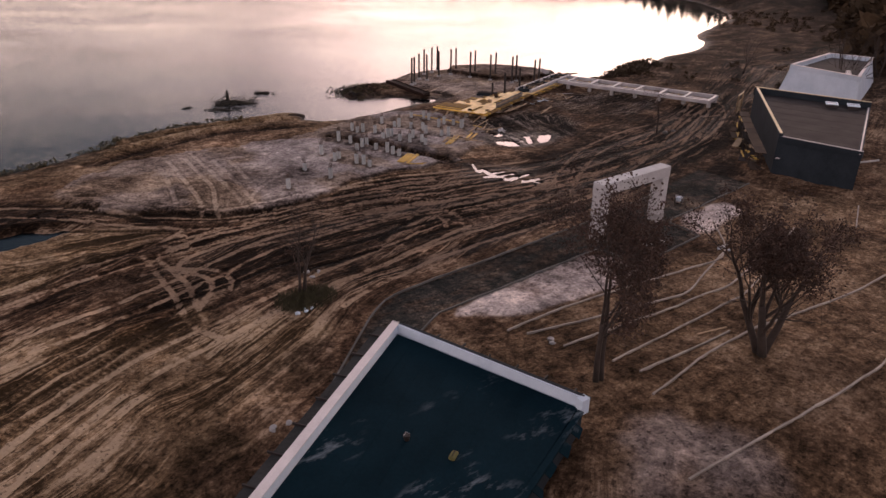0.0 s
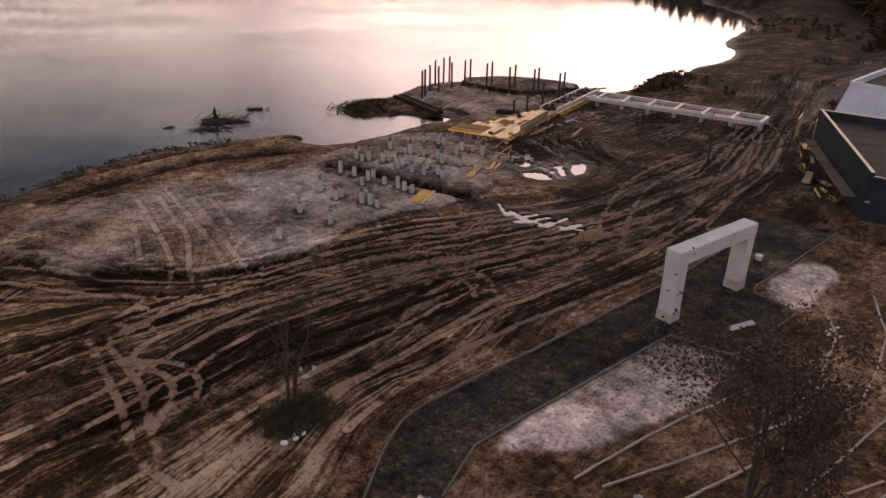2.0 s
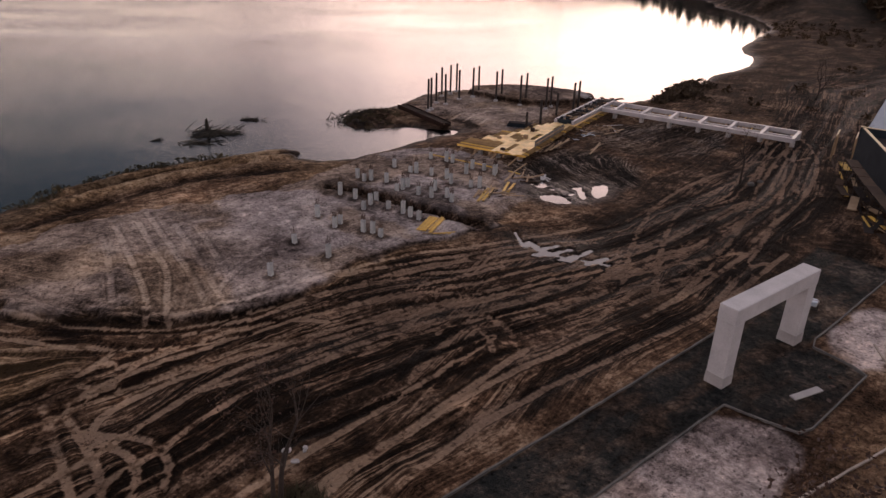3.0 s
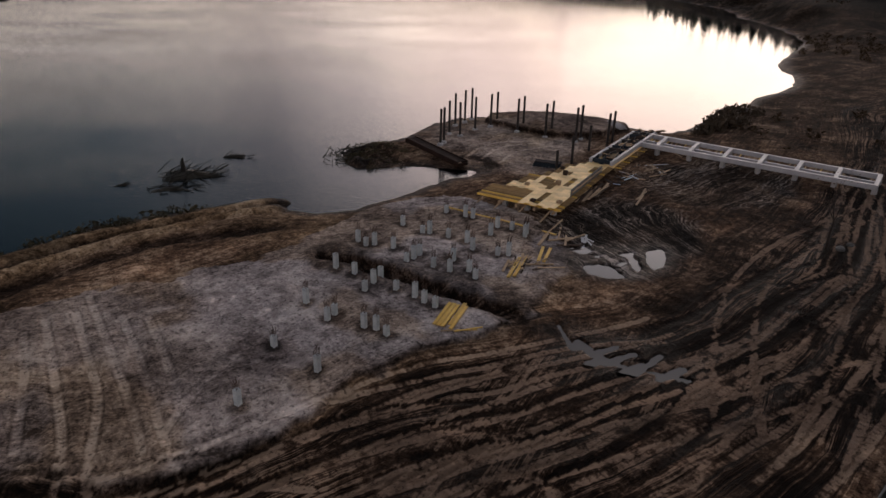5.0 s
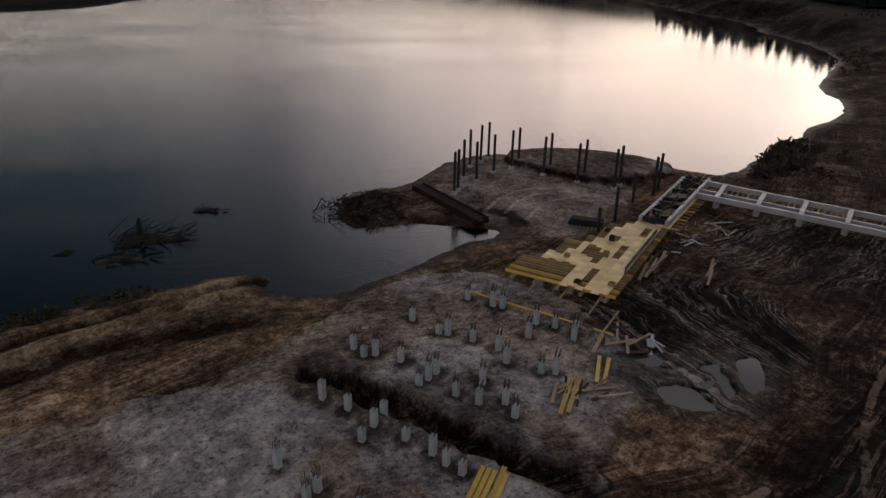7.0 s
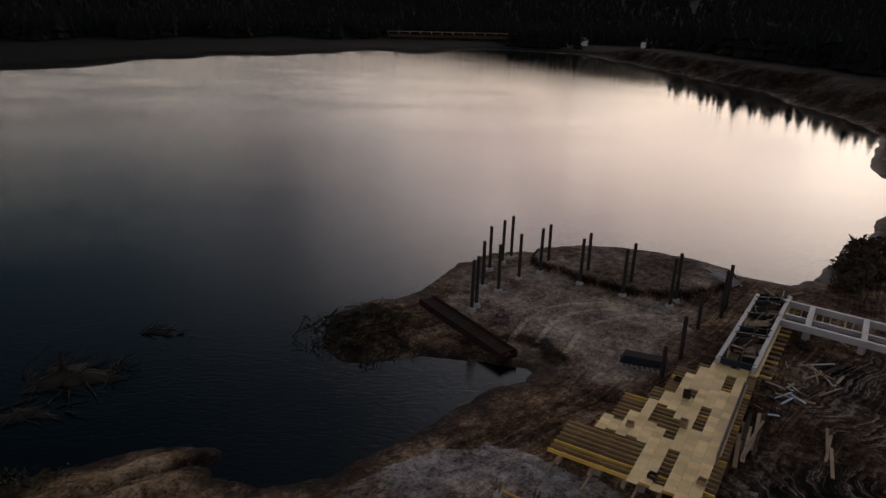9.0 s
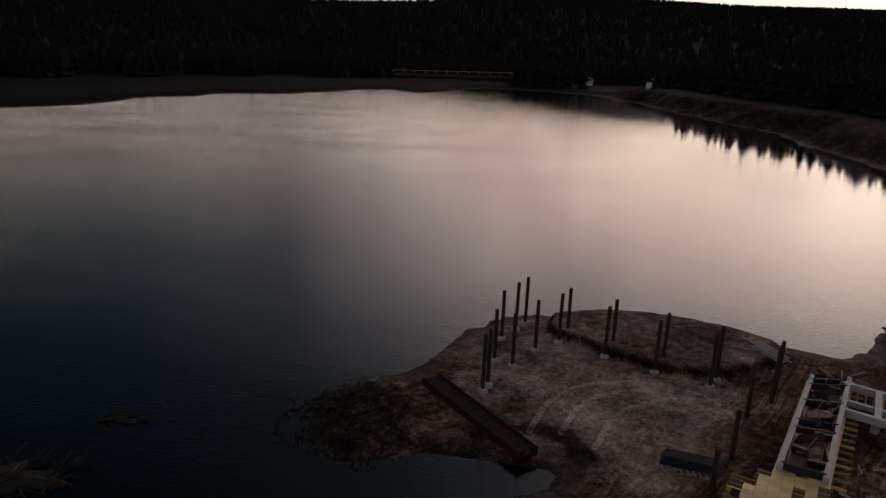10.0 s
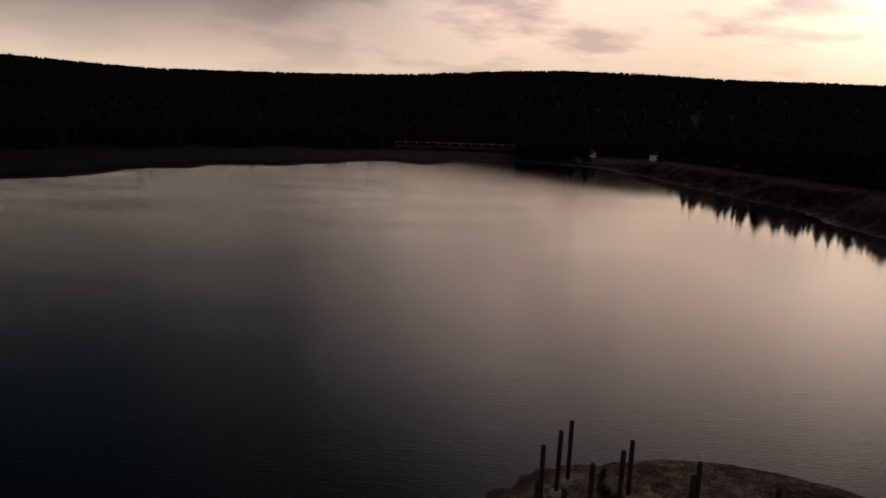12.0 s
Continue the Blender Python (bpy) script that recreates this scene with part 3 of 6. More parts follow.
PAIRED_RUTS = [rounded(p, 2, False) for p in (
    [(10.0, 40.8), (10.9, 42.6), (12.8, 43.6), (16, 43.8), (20, 44.0), (25.4, 43.5), (29, 42.6), (33.4, 41.4), (38.2, 41.0), (48, 39)],
    [(16.5, 30.6), (18.3, 31.4), (20.7, 32.0), (24.4, 32.7), (28.2, 33.0), (34.3, 32.9), (41.6, 32.8), (52, 34.6)],
    [(-2, 25), (2.4, 28.6), (6.4, 30.9), (11.2, 31.8), (16.7, 33.4), (22.5, 34.4), (30, 36)],
    [(0, 59.8), (5, 57.5), (9, 53.6), (12, 49.6), (15, 47.2), (19, 45.8), (26, 45.6), (36, 44.4)],
    [(40, 36), (48, 41.5), (56, 45), (66, 46), (76, 45.5)], [(52, 37), (64, 39.6), (74, 43.6), (80, 47.8), (83, 53)],
    [(41, 33), (50, 35.5), (62, 40.5), (78, 49)], [(2, 36.5), (10, 38), (18, 41.5), (26, 41), (38, 38), (50, 34.5)])]


TRENCH = rounded([(33.7, 61.8), (34.7, 60.6), (35.6, 58), (36.5, 55.3), (37.6, 52.2), (38.8, 49.4)], 1, False)
SAND_FIELD = rounded([(6, 60), (9.5, 54.1), (16.4, 48.3), (22.2, 46.8), (27.3, 48.8), (35.8, 49.0), (41, 48.8), (47, 53), (50, 57), (49, 64), (47, 69), (41, 69), (33, 64.8), (24.5, 64), (16, 66), (9.7, 63.5)], 1)
TAN_FIELD = rounded([(-20, 52), (2.7, 50.5), (7.6, 51), (12.5, 47.8), (6.6, 44.2), (-20, 40)], 1)
TAN_LOW = rounded([(-16, 18), (4, 20), (10, 24), (16.5, 29.4), (12, 32.5), (4, 38), (-16, 40)], 1)
SPIT_SAND = rounded([(56, 76), (54, 81), (57, 84), (62, 88.5), (68, 88.5), (69.5, 82), (70, 77), (71, 73.5), (66, 70.5), (60, 68), (56, 70)], 1)
SPIT_BERM = rounded([(66.4, 85.6), (66.9, 83), (67.2, 80), (68.2, 77), (70.4, 74.2), (74, 73), (78.5, 74), (79.5, 77), (77, 82), (73, 86), (69.5, 88)], 1)
PALE_SLOPE = rounded([(20.7, 25.5), (25.5, 26.1), (30, 26.4), (34.0, 26.5), (34.6, 23.4), (32.6, 22.0), (28, 22.2), (24.2, 22.6), (22.2, 23.6)], 1)
PALE_SLOPE_B = rounded([(42.2, 26.9), (48.8, 27.3), (49.4, 25.2), (45.5, 24.2), (42.0, 23.9)], 1)
SOIL_SLOPE = rounded([(17, 24), (20, 23), (30, 21.4), (41, 22.5), (50, 26), (58, 24), (62, 12), (50, 0), (20, -4), (12, 4), (18, 12)], 1)
PATH_STRIP = [(11.4, 22.2), (17.6, 27.9), (20.2, 29.2), (27, 29.6), (39.3, 30.4), (55, 33), (55, 28.1), (42.1, 26.9), (41.9, 23.9), (34.9, 23.3), (34.1, 26.6), (20.6, 25.8), (15.8, 23.2)]
DARK_HEAP = rounded([(40, 33.5), (42, 38), (44, 43), (50, 47), (55, 50.5), (62, 52), (72, 51), (82, 47), (76, 40.5), (60, 34), (48, 30)], 1)
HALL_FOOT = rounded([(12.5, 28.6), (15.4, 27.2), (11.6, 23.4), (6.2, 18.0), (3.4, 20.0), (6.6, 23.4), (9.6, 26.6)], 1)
BARE_BANK = rounded([(18.9, 12.6), (21.3, 12.6), (22.8, 10.2), (22.8, 8.2), (20.8, 7.2), (16.4, 9.6)], 1)
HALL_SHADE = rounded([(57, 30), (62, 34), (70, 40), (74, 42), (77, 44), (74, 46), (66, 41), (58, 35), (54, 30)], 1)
BUSH_GREEN = rounded([(14.2, 31.2), (15.2, 33.2), (17.2, 33.4), (17.4, 31.8), (15.6, 30.4)], 1)
POND = rounded([(-4, 55), (3, 54.6), (8.4, 52.6), (6, 51.6), (3.6, 50.8), (-4, 51)], 1)
PUDDLES = [
    ([(46.6, 53.0), (48.2, 54.8), (50.4, 53.4), (52.8, 51.8), (54.2, 50.9), (53.4, 49.2), (51.0, 48.2), (49.0, 48.6), (46.4, 50.4)], 0.50),
    ([(39.0, 47.6), (40.8, 47.8), (42.0, 44.6), (43.4, 41.8), (42.8, 39.2), (41.2, 39.4), (39.4, 42.4), (38.0, 44.6)], 0.62),
]
POOLS = [[(52.7, 51.2), (53.9, 51.0), (53.7, 50.0), (51.8, 48.8), (50.7, 48.7), (50.7, 49.3), (51.7, 50.2)],
         [(50.8, 51.9), (51.8, 51.5), (50.7, 50.6)], [(50.7, 51.0), (49.5, 49.3), (50.0, 49.2), (51.1, 50.6)], [(50.2, 50.9), (49.3, 50.8), (49.4, 50.4), (50.3, 50.5)],
         [(47.3, 51.9), (48.5, 51.7), (48.8, 50.4), (48.3, 49.3), (47.2, 49.9), (46.7, 51.0)], [(48.6, 54.5), (50.0, 54.2), (49.6, 53.2), (48.5, 53.5)], [(49.0, 53.0), (49.8, 52.4), (49.2, 52.1)]]
SLOTS = [[(40.5, 47.5), (39.8, 46.1), (39.3, 45.1), (39.8, 44.8), (39.7, 44.0), (39.8, 43.3), (40.3, 42.4), (41.0, 41.3), (41.9, 39.7)],
         [(39.8, 44.1), (41.4, 43.9)], [(38.7, 43.6), (39.9, 43.6)], [(39.7, 43.2), (41.6, 42.9)], [(39.6, 42.1), (41.2, 42.1)], [(40.1, 41.7), (42.5, 42.0)], [(40.8, 40.7), (42.5, 40.6)], [(39.3, 45.1), (40.1, 45.4), (40.0, 44.6)]]
COLUMNS = [(23.1, 49.9), (26.4, 53.6), (29.7, 56.7), (29.8, 54.3), (30.4, 54.6), (31.1, 52.6), (31.5, 52.0), (31.7, 51.3), (33.2, 59.7), (33.8, 58.4),
           (33.3, 56.3), (34.2, 56.8), (35.0, 57.3), (34.8, 55.2), (35.2, 53.8), (35.3, 53.0), (35.5, 52.2), (27.2, 50.3)]
COLUMNS_B = [(36.6, 62.9), (36.7, 62.0), (37.2, 61.7), (37.9, 60.4), (37.5, 58.2), (38.2, 58.4), (38.8, 58.6), (38.5, 56.6), (38.9, 55.4), (40.0, 56.5), (41.1, 61.6), (41.5, 61.3),
             (40.8, 63.7), (42.2, 60.0), (42.7, 58.5), (42.3, 57.4), (43.1, 55.7), (43.6, 55.2), (39.9, 54.7), (39.6, 53.7), (44.8, 58.5), (46.2, 59.4), (46.8, 58.5), (46.7, 57.0), (47.1, 57.3),
             (44.9, 63.9), (45.5, 62.3), (45.9, 61.9)]
BANK_CREST = rounded([(36.4, 74.8), (33.3, 74.9), (29.8, 74.7), (25.7, 74.6), (21.5, 74.8), (16, 74)], 1, False)
BANK_INNER = rounded([(35.2, 73.4), (31.1, 73.6), (29.1, 73.2), (25.3, 72.6), (21.3, 72.2), (14, 70.5)], 1, False)
BANK_DITCH = rounded([(33, 69.4), (29.9, 69.7), (27, 70.8), (23.7, 71.0), (19, 69.6), (12, 67.6)], 1, False)
# building plans
HALL = [(15.5, 22.46), (18.35, 13.5), (-0.2, 5.9), (-6.2, 7.9)]


def ground(x, y, full=False):
    """Height of the ground, with its soil masks when asked."""
    far = np.hypot(x - 30, y - 60)
    d, _, _ = to_line(x, y, LAKE, True)
    sd = np.where(inside(x, y, LAKE), -d, d)
    rag = np.clip(far / 60, 0.7, 5.0)
    sd = sd + rag * (0.9 * fbm(x * 0.35 / rag, y * 0.35 / rag, 3, 5, 0.55)) + 11 * ease(150, 230, far) * ease(70, 20, np.abs(sd)) * fbm(x * 0.045, y * 0.045, 4, 4, 0.6)
    base = 0.75 + 0.55 * ease(45, 28, y - 0.05 * (x - 30)) * (0.3 + 0.7 * ease(4, 18, x))
    base = base + 1.75 * np.exp(-(((x - 19) / 14) ** 2 + ((y - 8) / 12) ** 2))
    base = base + 0.7 * ease(26, 12, y) * ease(22, 34, x) + 0.9 * ease(60, 110, x) * ease(70, 40, y)
    near = ease(200, 120, far)
    spit = patch(x, y, SPIT_SAND, 2.0, 5)
    base = base * (1 - spit) + 0.45 * spit
    # wooded hills round the lake
    az = np.degrees(np.arctan2(x - 39, y - 62))
    hill = np.interp(az, [-30, 3, 12, 18, 23, 32, 38, 44.5, 51, 57, 67, 95], [172, 164, 154, 163, 170, 187, 211, 228, 219, 206, 192, 180])
    hill = hill * ease(150, 2700, sd) + 5 * fbm(x * 0.004, y * 0.004, 8, 3) * ease(300, 900, sd)
    bank = 4.6 * ease(1, 14, sd) * ease(75, 120, y) * ease(120, 170, x) * ease(330, 270, y)
    flat = 1.2 * ease(0, 12, sd)
    rise = near * base + (1 - near) * (flat + bank + hill)
    h = np.where(sd > 0, rise * (1 - np.exp(-np.maximum(sd, 0) * 0.30)), np.maximum(sd * 0.16, -3.0))
    west = ease(40, 36, x) * near
    d1, s1, _ = to_line(x, y, BANK_CREST)
    d2, s2, _ = to_line(x, y, BANK_INNER)
    d3, s3, _ = to_line(x, y, BANK_DITCH)
    wob = 0.35 * fbm(x * 0.8, y * 0.8, 10, 3)
    crest = ease(0.75, 0.25, d1 + wob) + 0.9 * ease(0.8, 0.3, d2 + wob)
    ditch = ease(1.3, 0.3, d3 + 1.6 * wob) + 0.8 * ease(0.6, 0.2, np.abs(d1 - 0.95) + 0.6 * wob) * (d2 < 2.0)
    crest, ditch = crest * west, np.clip(ditch, 0, 1) * west
    h = h + 0.38 * crest - 0.25 * ditch * ease(0.5, 3.0, sd)
    tip = ease(7.5, 3.0, np.hypot(x - 48, y - 82.5))
    h = h + tip * (0.15 + 0.6 * fbm(x * 0.9, y * 0.9, 11, 4)) * ease(0.0, 1.2, sd)
    # works on the site
    berm = patch(x, y, SPIT_BERM, 0.35, 6, 0.25)
    h = h + 0.72 * berm * ease(0.2, 2.0, sd)
    dt, st, _ = to_line(x, y, TRENCH)
    cut = ease(0.85, 0.3, dt + 0.55 * fbm(x * 0.9, y * 0.9, 12, 4))
    h = h - 0.6 * cut + 0.16 * np.exp(-((dt - 1.3) / 0.5) ** 2) * (0.6 + 1.6 * value_noise(x * 0.8, y * 0.8, 13))
    pond = patch(x, y, POND, 0.8, 14, 0.6)
    h = h - 0.55 * pond
    wetp = np.zeros(x.shape)
    path = patch(x, y, PATH_STRIP, 0.15, 30, 0.05)
    su, sv = x + 0.3 * y, flow_at(x, y)
    streak = 1.1 * fbm(su * 0.05, sv * 0.7, 50, 4, 0.6)
    on_way = ease(-13.2, -11.5, sv) * ease(5.6, 3.8, sv + 0.8 * fbm(x * 0.2, y * 0.2, 51, 3))
    mud = on_way * ease(-0.25, 0.25, fbm(su * 0.03, sv * 0.22, 60, 4) + 0.32 * ease(8, 40, x) - 0.05)
    # wheel ruts: offset from the nearest, run along it and its tone
    rut_off, rut_run, rut_tone = np.full(x.shape, 9.0), np.zeros(x.shape), np.zeros(x.shape)
    rs = np.random.RandomState(77)
    ruts = [(r, 1.25 if k < 4 else 0.7) for k, r in enumerate(SINGLE_RUTS)] + [(beside(r, o), 1.3) for r in PAIRED_RUTS for o in (-0.95, 0.95)]
    for k in range(30):
        x0, f0 = rs.uniform(-6, 62), rs.uniform(-12.2, 4.0)
        px = np.linspace(x0, x0 + rs.uniform(10, 30), 16)
        f = np.clip(f0 + rs.uniform(-2.2, 2.2) * np.linspace(-1, 1, 16) ** 3 + 0.5 * np.sin(px * rs.uniform(0.08, 0.2) + k), -12.6, 4.4)
        way = np.array([(a, along_way(a, q)) for a, q in zip(px, f)], float)
        tone = rs.choice([-0.9, -0.5, 0.6, 1.0])
        ruts += [(way, tone), (beside(way, 1.9), tone)]
    for k, (line, tone) in enumerate(ruts):
        lo, hi = line.min(0) - 1.2, line.max(0) + 1.2
        box_in = np.flatnonzero((x > lo[0]) & (x < hi[0]) & (y > lo[1]) & (y < hi[1]))
        if not len(box_in):
            continue
        dd, ss, sg = to_line(x[box_in], y[box_in], line)
        wins = dd < np.abs(rut_off[box_in])
        hit = box_in[wins]
        rut_off[hit], rut_run[hit], rut_tone[hit] = (dd * np.where(sg == 0, 1, sg))[wins], ss[wins], tone
    rut_off = np.abs(rut_off)
    pressed = np.exp(-(rut_off / 0.22) ** 2) - 0.7 * np.exp(-((rut_off - 0.42) / 0.15) ** 2)
    churn = ease(1.15, 0.7, np.hypot((x - 53) / 8.5, (y - 54.5) / 6.5) + 0.35 * fbm(x * 0.25, y * 0.25, 52, 3)) * (1 - patch(x, y, SAND_FIELD, 0.22, 80, 1.3))
    churn = np.maximum(churn, 0.8 * ease(1.1, 0.8, np.hypot((x - 70) / 9, (y - 57) / 6) + 0.35 * fbm(x * 0.25, y * 0.25, 53, 3)))
    turn_c = 1.45 - 1.35 * ease(52, 66, x)
    cu, cv = x * np.cos(turn_c) + y * np.sin(turn_c), -(x - 58) * np.sin(turn_c) + (y - 55) * np.cos(turn_c)
    on_land = ease(0.5, 3.0, sd)
    sand = patch(x, y, SAND_FIELD, 0.22, 80, 1.3)
    h = h + 0.28 * sand * near
    calm = np.clip(sand * 0.8 + path + berm + spit + wetp, 0, 1)
    work = near * on_land * (1 - calm) * ease(150, 110, x) * (1 - ease(16, 20, x) * ease(27, 23, y))
    h = h + work * 0.05 * streak - 0.055 * pressed * near * on_land * (1 - path)
    h = h + 0.10 * churn * near * on_land * fbm(cu * 0.12, cv * 1.4, 54, 3, 0.6)
    h = h + near * on_land * (1 - path) * (0.13 * fbm(x * 0.45, y * 0.45, 90, 4) + 0.07 * fbm(x * 2.1, y * 2.1, 95, 3, 0.65))
    h = np.where(path > 0.5, h * (1 - path) + path * (np.maximum(base, 0.2) - 0.05 + 0.05 * fbm(x * 0.8, y * 0.8, 97, 3)), h)
    # rainwater hollows: a level rim, ragged bays, wheel slots
    slot = np.zeros(x.shape)
    for q, line in enumerate(SLOTS):
        slot = np.maximum(slot, ease(0.31, 0.12, to_line(x, y, line)[0] + (0.10 if q == 0 else 0.0) + 0.16 * fbm(x * 1.2, y * 1.2, 129, 2)))
    lake_let = np.zeros(x.shape)
    for line in POOLS:
        around = np.hypot(x - 50.2, y - 51.3) < 6
        xa, ya = x[around], y[around]
        d = to_line(xa, ya, line, True)[0]
        lake_let[around] = np.maximum(lake_let[around], ease(-0.22, 0.22, np.where(inside(xa, ya, line), d, -d) + 0.35 * fbm(xa * 1.1, ya * 1.1, 128, 3)))
    for k, (ring_p, level) in enumerate(PUDDLES):
        ring = rounded(ring_p, 1)
        d, _, _ = to_line(x, y, ring, True)
        sdp = np.where(inside(x, y, ring), d, -d)
        rim = ease(-3.2, -1.0, sdp)
        a, c = x * 0.80 + y * 0.60, y * 0.80 - x * 0.60
        ooze = 0.75 * fbm(a * 0.35, c * 1.6, 120 + k, 4, 0.6) + 0.16 * fbm(x * 1.6, y * 1.6, 125 + k, 3)
        deep = (0.24 * lake_let if k == 0 else 0.24 * slot - 0.02) + ooze * (0.14 if k == 0 else 0.06) - (0.05 if k == 0 else 0.0)
        h = np.where(rim > 0, h * (1 - rim) + rim * (level + 0.07 - deep), h)
        wetp = np.maximum(wetp, rim * ease(-1.5, 0.5, sdp) * (1.0 if k == 0 else 0.6))
    if not full:
        return h
    tan = np.clip(patch(x, y, TAN_FIELD, 1.2, 81, 2.0) + 0.75 * patch(x, y, TAN_LOW, 2.0, 94, 3.0) + 0.9 * patch(x, y, SOIL_SLOPE, 1.5, 82, 1.5) * 0.32 + 0.75 * spit, 0, 1)
    # darker line along the step at the sand's edge
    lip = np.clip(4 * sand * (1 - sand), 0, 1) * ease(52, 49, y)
    pale = np.maximum(patch(x, y, PALE_SLOPE, 0.2, 83, 0.6), patch(x, y, PALE_SLOPE_B, 0.25, 84, 0.7))
    sand = np.clip(np.maximum(sand, pale) + 0.5 * spit * (1 - berm) + 0.34 * berm, 0, 1) * (1 - cut)
    sand = np.maximum(sand, 0.55 * patch(x, y, BARE_BANK, 1.2, 92, 2.0))
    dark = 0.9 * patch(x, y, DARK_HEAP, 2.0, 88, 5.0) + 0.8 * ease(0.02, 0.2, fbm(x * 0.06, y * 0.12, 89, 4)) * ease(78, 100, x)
    # HALL_SHADE paints the shade along the angular hall into the ground colour
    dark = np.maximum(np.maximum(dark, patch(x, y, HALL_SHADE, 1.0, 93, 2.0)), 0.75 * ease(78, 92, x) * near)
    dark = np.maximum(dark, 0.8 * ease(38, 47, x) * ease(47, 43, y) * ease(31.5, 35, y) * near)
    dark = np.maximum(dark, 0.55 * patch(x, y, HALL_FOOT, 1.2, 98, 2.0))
    # shadow of the berm's steep face, painted into the soil colour
    scarp_shade = np.clip(4 * berm * (1 - berm), 0, 1) * ease(0.3, 1.5, sd)
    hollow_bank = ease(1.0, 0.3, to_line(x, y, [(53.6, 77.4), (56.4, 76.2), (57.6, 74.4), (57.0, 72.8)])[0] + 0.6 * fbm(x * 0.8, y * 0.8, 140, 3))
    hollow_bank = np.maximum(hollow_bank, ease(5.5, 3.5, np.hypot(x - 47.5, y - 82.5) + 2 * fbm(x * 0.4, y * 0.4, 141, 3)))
    # damp ring and contact shadow at each column foot, painted into the soil colour
    damp_shade = np.zeros(x.shape)
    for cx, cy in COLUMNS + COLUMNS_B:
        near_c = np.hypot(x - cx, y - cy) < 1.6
        damp_shade[near_c] = np.maximum(damp_shade[near_c], 0.85 * ease(0.85, 0.25, np.hypot(x[near_c] - cx, y[near_c] - cy) + 0.5 * fbm(x[near_c] * 1.3, y[near_c] * 1.3, 142, 2)))
    # darker band along the trench
    damp_shade = np.maximum(damp_shade, 0.75 * ease(2.6, 0.9, dt + 2.2 * fbm(x * 0.6, y * 0.6, 143, 3)))
    sand = sand * (1 - 0.55 * ease(0.0, 0.25, fbm(x * 0.22, y * 0.22, 87, 4))) * (1 - 0.5 * ease(29, 17, x + 4 * fbm(x * 0.2, y * 0.2, 91, 3)) * ease(40, 46, y))
    tan = np.clip(tan + 0.85 * patch(x, y, SAND_FIELD, 1.5, 80, 1.3), 0, 1)
    tan = np.clip(tan + (0.55 * ease(10.0, 4.5, sd) * ease(45, 34, x) * near) * (1 - ditch) + 0.9 * crest, 0, 1)
    wet = np.clip(ease(3.0, 0.2, sd) + 0.6 * mud * (streak < -0.1) + wetp, 0, 1)
    # mud mask, also carrying the painted shade at hall, berm and column feet
    mud_shade = np.clip(0.9 * mud * (1 - sand) * (1 - 0.75 * patch(x, y, TAN_LOW, 2.0, 94, 3.0)) + ease(2.0, 0.1, sd) * (1 - 0.3 * spit) + cut + 0.9 * wetp + 0.18 * berm + 1.2 * scarp_shade + 0.9 * lip + 0.9 * hollow_bank + 0.8 * ditch + damp_shade + 0.95 * dark, 0, 1) * near + 0.8 * (1 - near)
    strk = np.clip(0.5 + 0.2 * pale + work * 0.20 * streak + 0.24 * near * fbm(x * 0.7, y * 0.7, 99, 4) * (1 - path), 0, 1)
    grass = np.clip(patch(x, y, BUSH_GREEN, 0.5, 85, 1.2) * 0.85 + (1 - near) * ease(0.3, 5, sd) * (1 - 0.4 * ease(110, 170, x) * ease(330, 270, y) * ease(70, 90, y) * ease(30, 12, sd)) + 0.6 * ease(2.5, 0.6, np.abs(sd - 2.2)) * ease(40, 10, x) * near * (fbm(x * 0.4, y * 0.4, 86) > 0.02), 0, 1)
    drawn = near * on_land * (1 - path) * (1 - 0.75 * berm) * (1 - wetp) * (1 - 0.65 * sand) * (1 - 0.55 * spit) * (1 - 0.7 * pale)
    drawn = drawn * (1 - 0.65 * ease(16, 20, x) * ease(28, 24, y)) * (0.35 + 0.65 * on_way + 0.4 * churn)
    return h, dict(sand=sand, tan=tan, mud=mud_shade, wet=wet, pave=path, grass=grass, streak=strk, su=su, sv=sv, work=np.clip(drawn, 0, 1), churn=np.clip(churn, 0, 1), cu=cu, cv=cv,
                   rut_off=rut_off, rut_run=rut_run, rut_tone=rut_tone)


def grid_mesh(name, xs, ys, zfun, mat):
    X, Y = np.meshgrid(xs, ys)
    Z, masks = zfun(X.ravel(), Y.ravel())
    nx, ny = len(xs), len(ys)
    co = np.stack([X.ravel(), Y.ravel(), Z], 1).astype(np.float32)
    i = (np.arange(ny - 1)[:, None] * nx + np.arange(nx - 1)[None]).ravel()
    quads = np.stack([i, i + 1, i + nx + 1, i + nx], 1).astype(np.int32)
    me = bpy.data.meshes.new(name)
    me.vertices.add(len(co)); me.vertices.foreach_set("co", co.ravel())
    me.loops.add(quads.size); me.loops.foreach_set("vertex_index", quads.ravel())
    me.polygons.add(len(quads)); me.polygons.foreach_set("loop_start", np.arange(0, quads.size, 4, dtype=np.int32))
    me.polygons.foreach_set("use_smooth", np.ones(len(quads), bool))
    for key, val in masks.items():
        at = me.attributes.new(key, "FLOAT", "POINT")
        at.data.foreach_set("value", np.asarray(val, np.float32))
    me.update(calc_edges=True)
    me.materials.append(mat)
    return new(name, me), Z.reshape(ny, nx)


def spaced(lo, hi, fine, end, grow=1.10):
    core = list(np.arange(lo, hi + fine / 2, fine))
    for sign, start in ((-1, lo), (1, hi)):
        step, v, out = fine, start, []
        while abs(v) < end:
            step = min(step * grow, 2.3) if sign > 0 and v < 385 else min(step * grow, 90 if abs(v) < 3300 else 900)
            v += sign * step
            out.append(v)
        core = out[::-1] + core if sign < 0 else core + out
    return np.array(core)


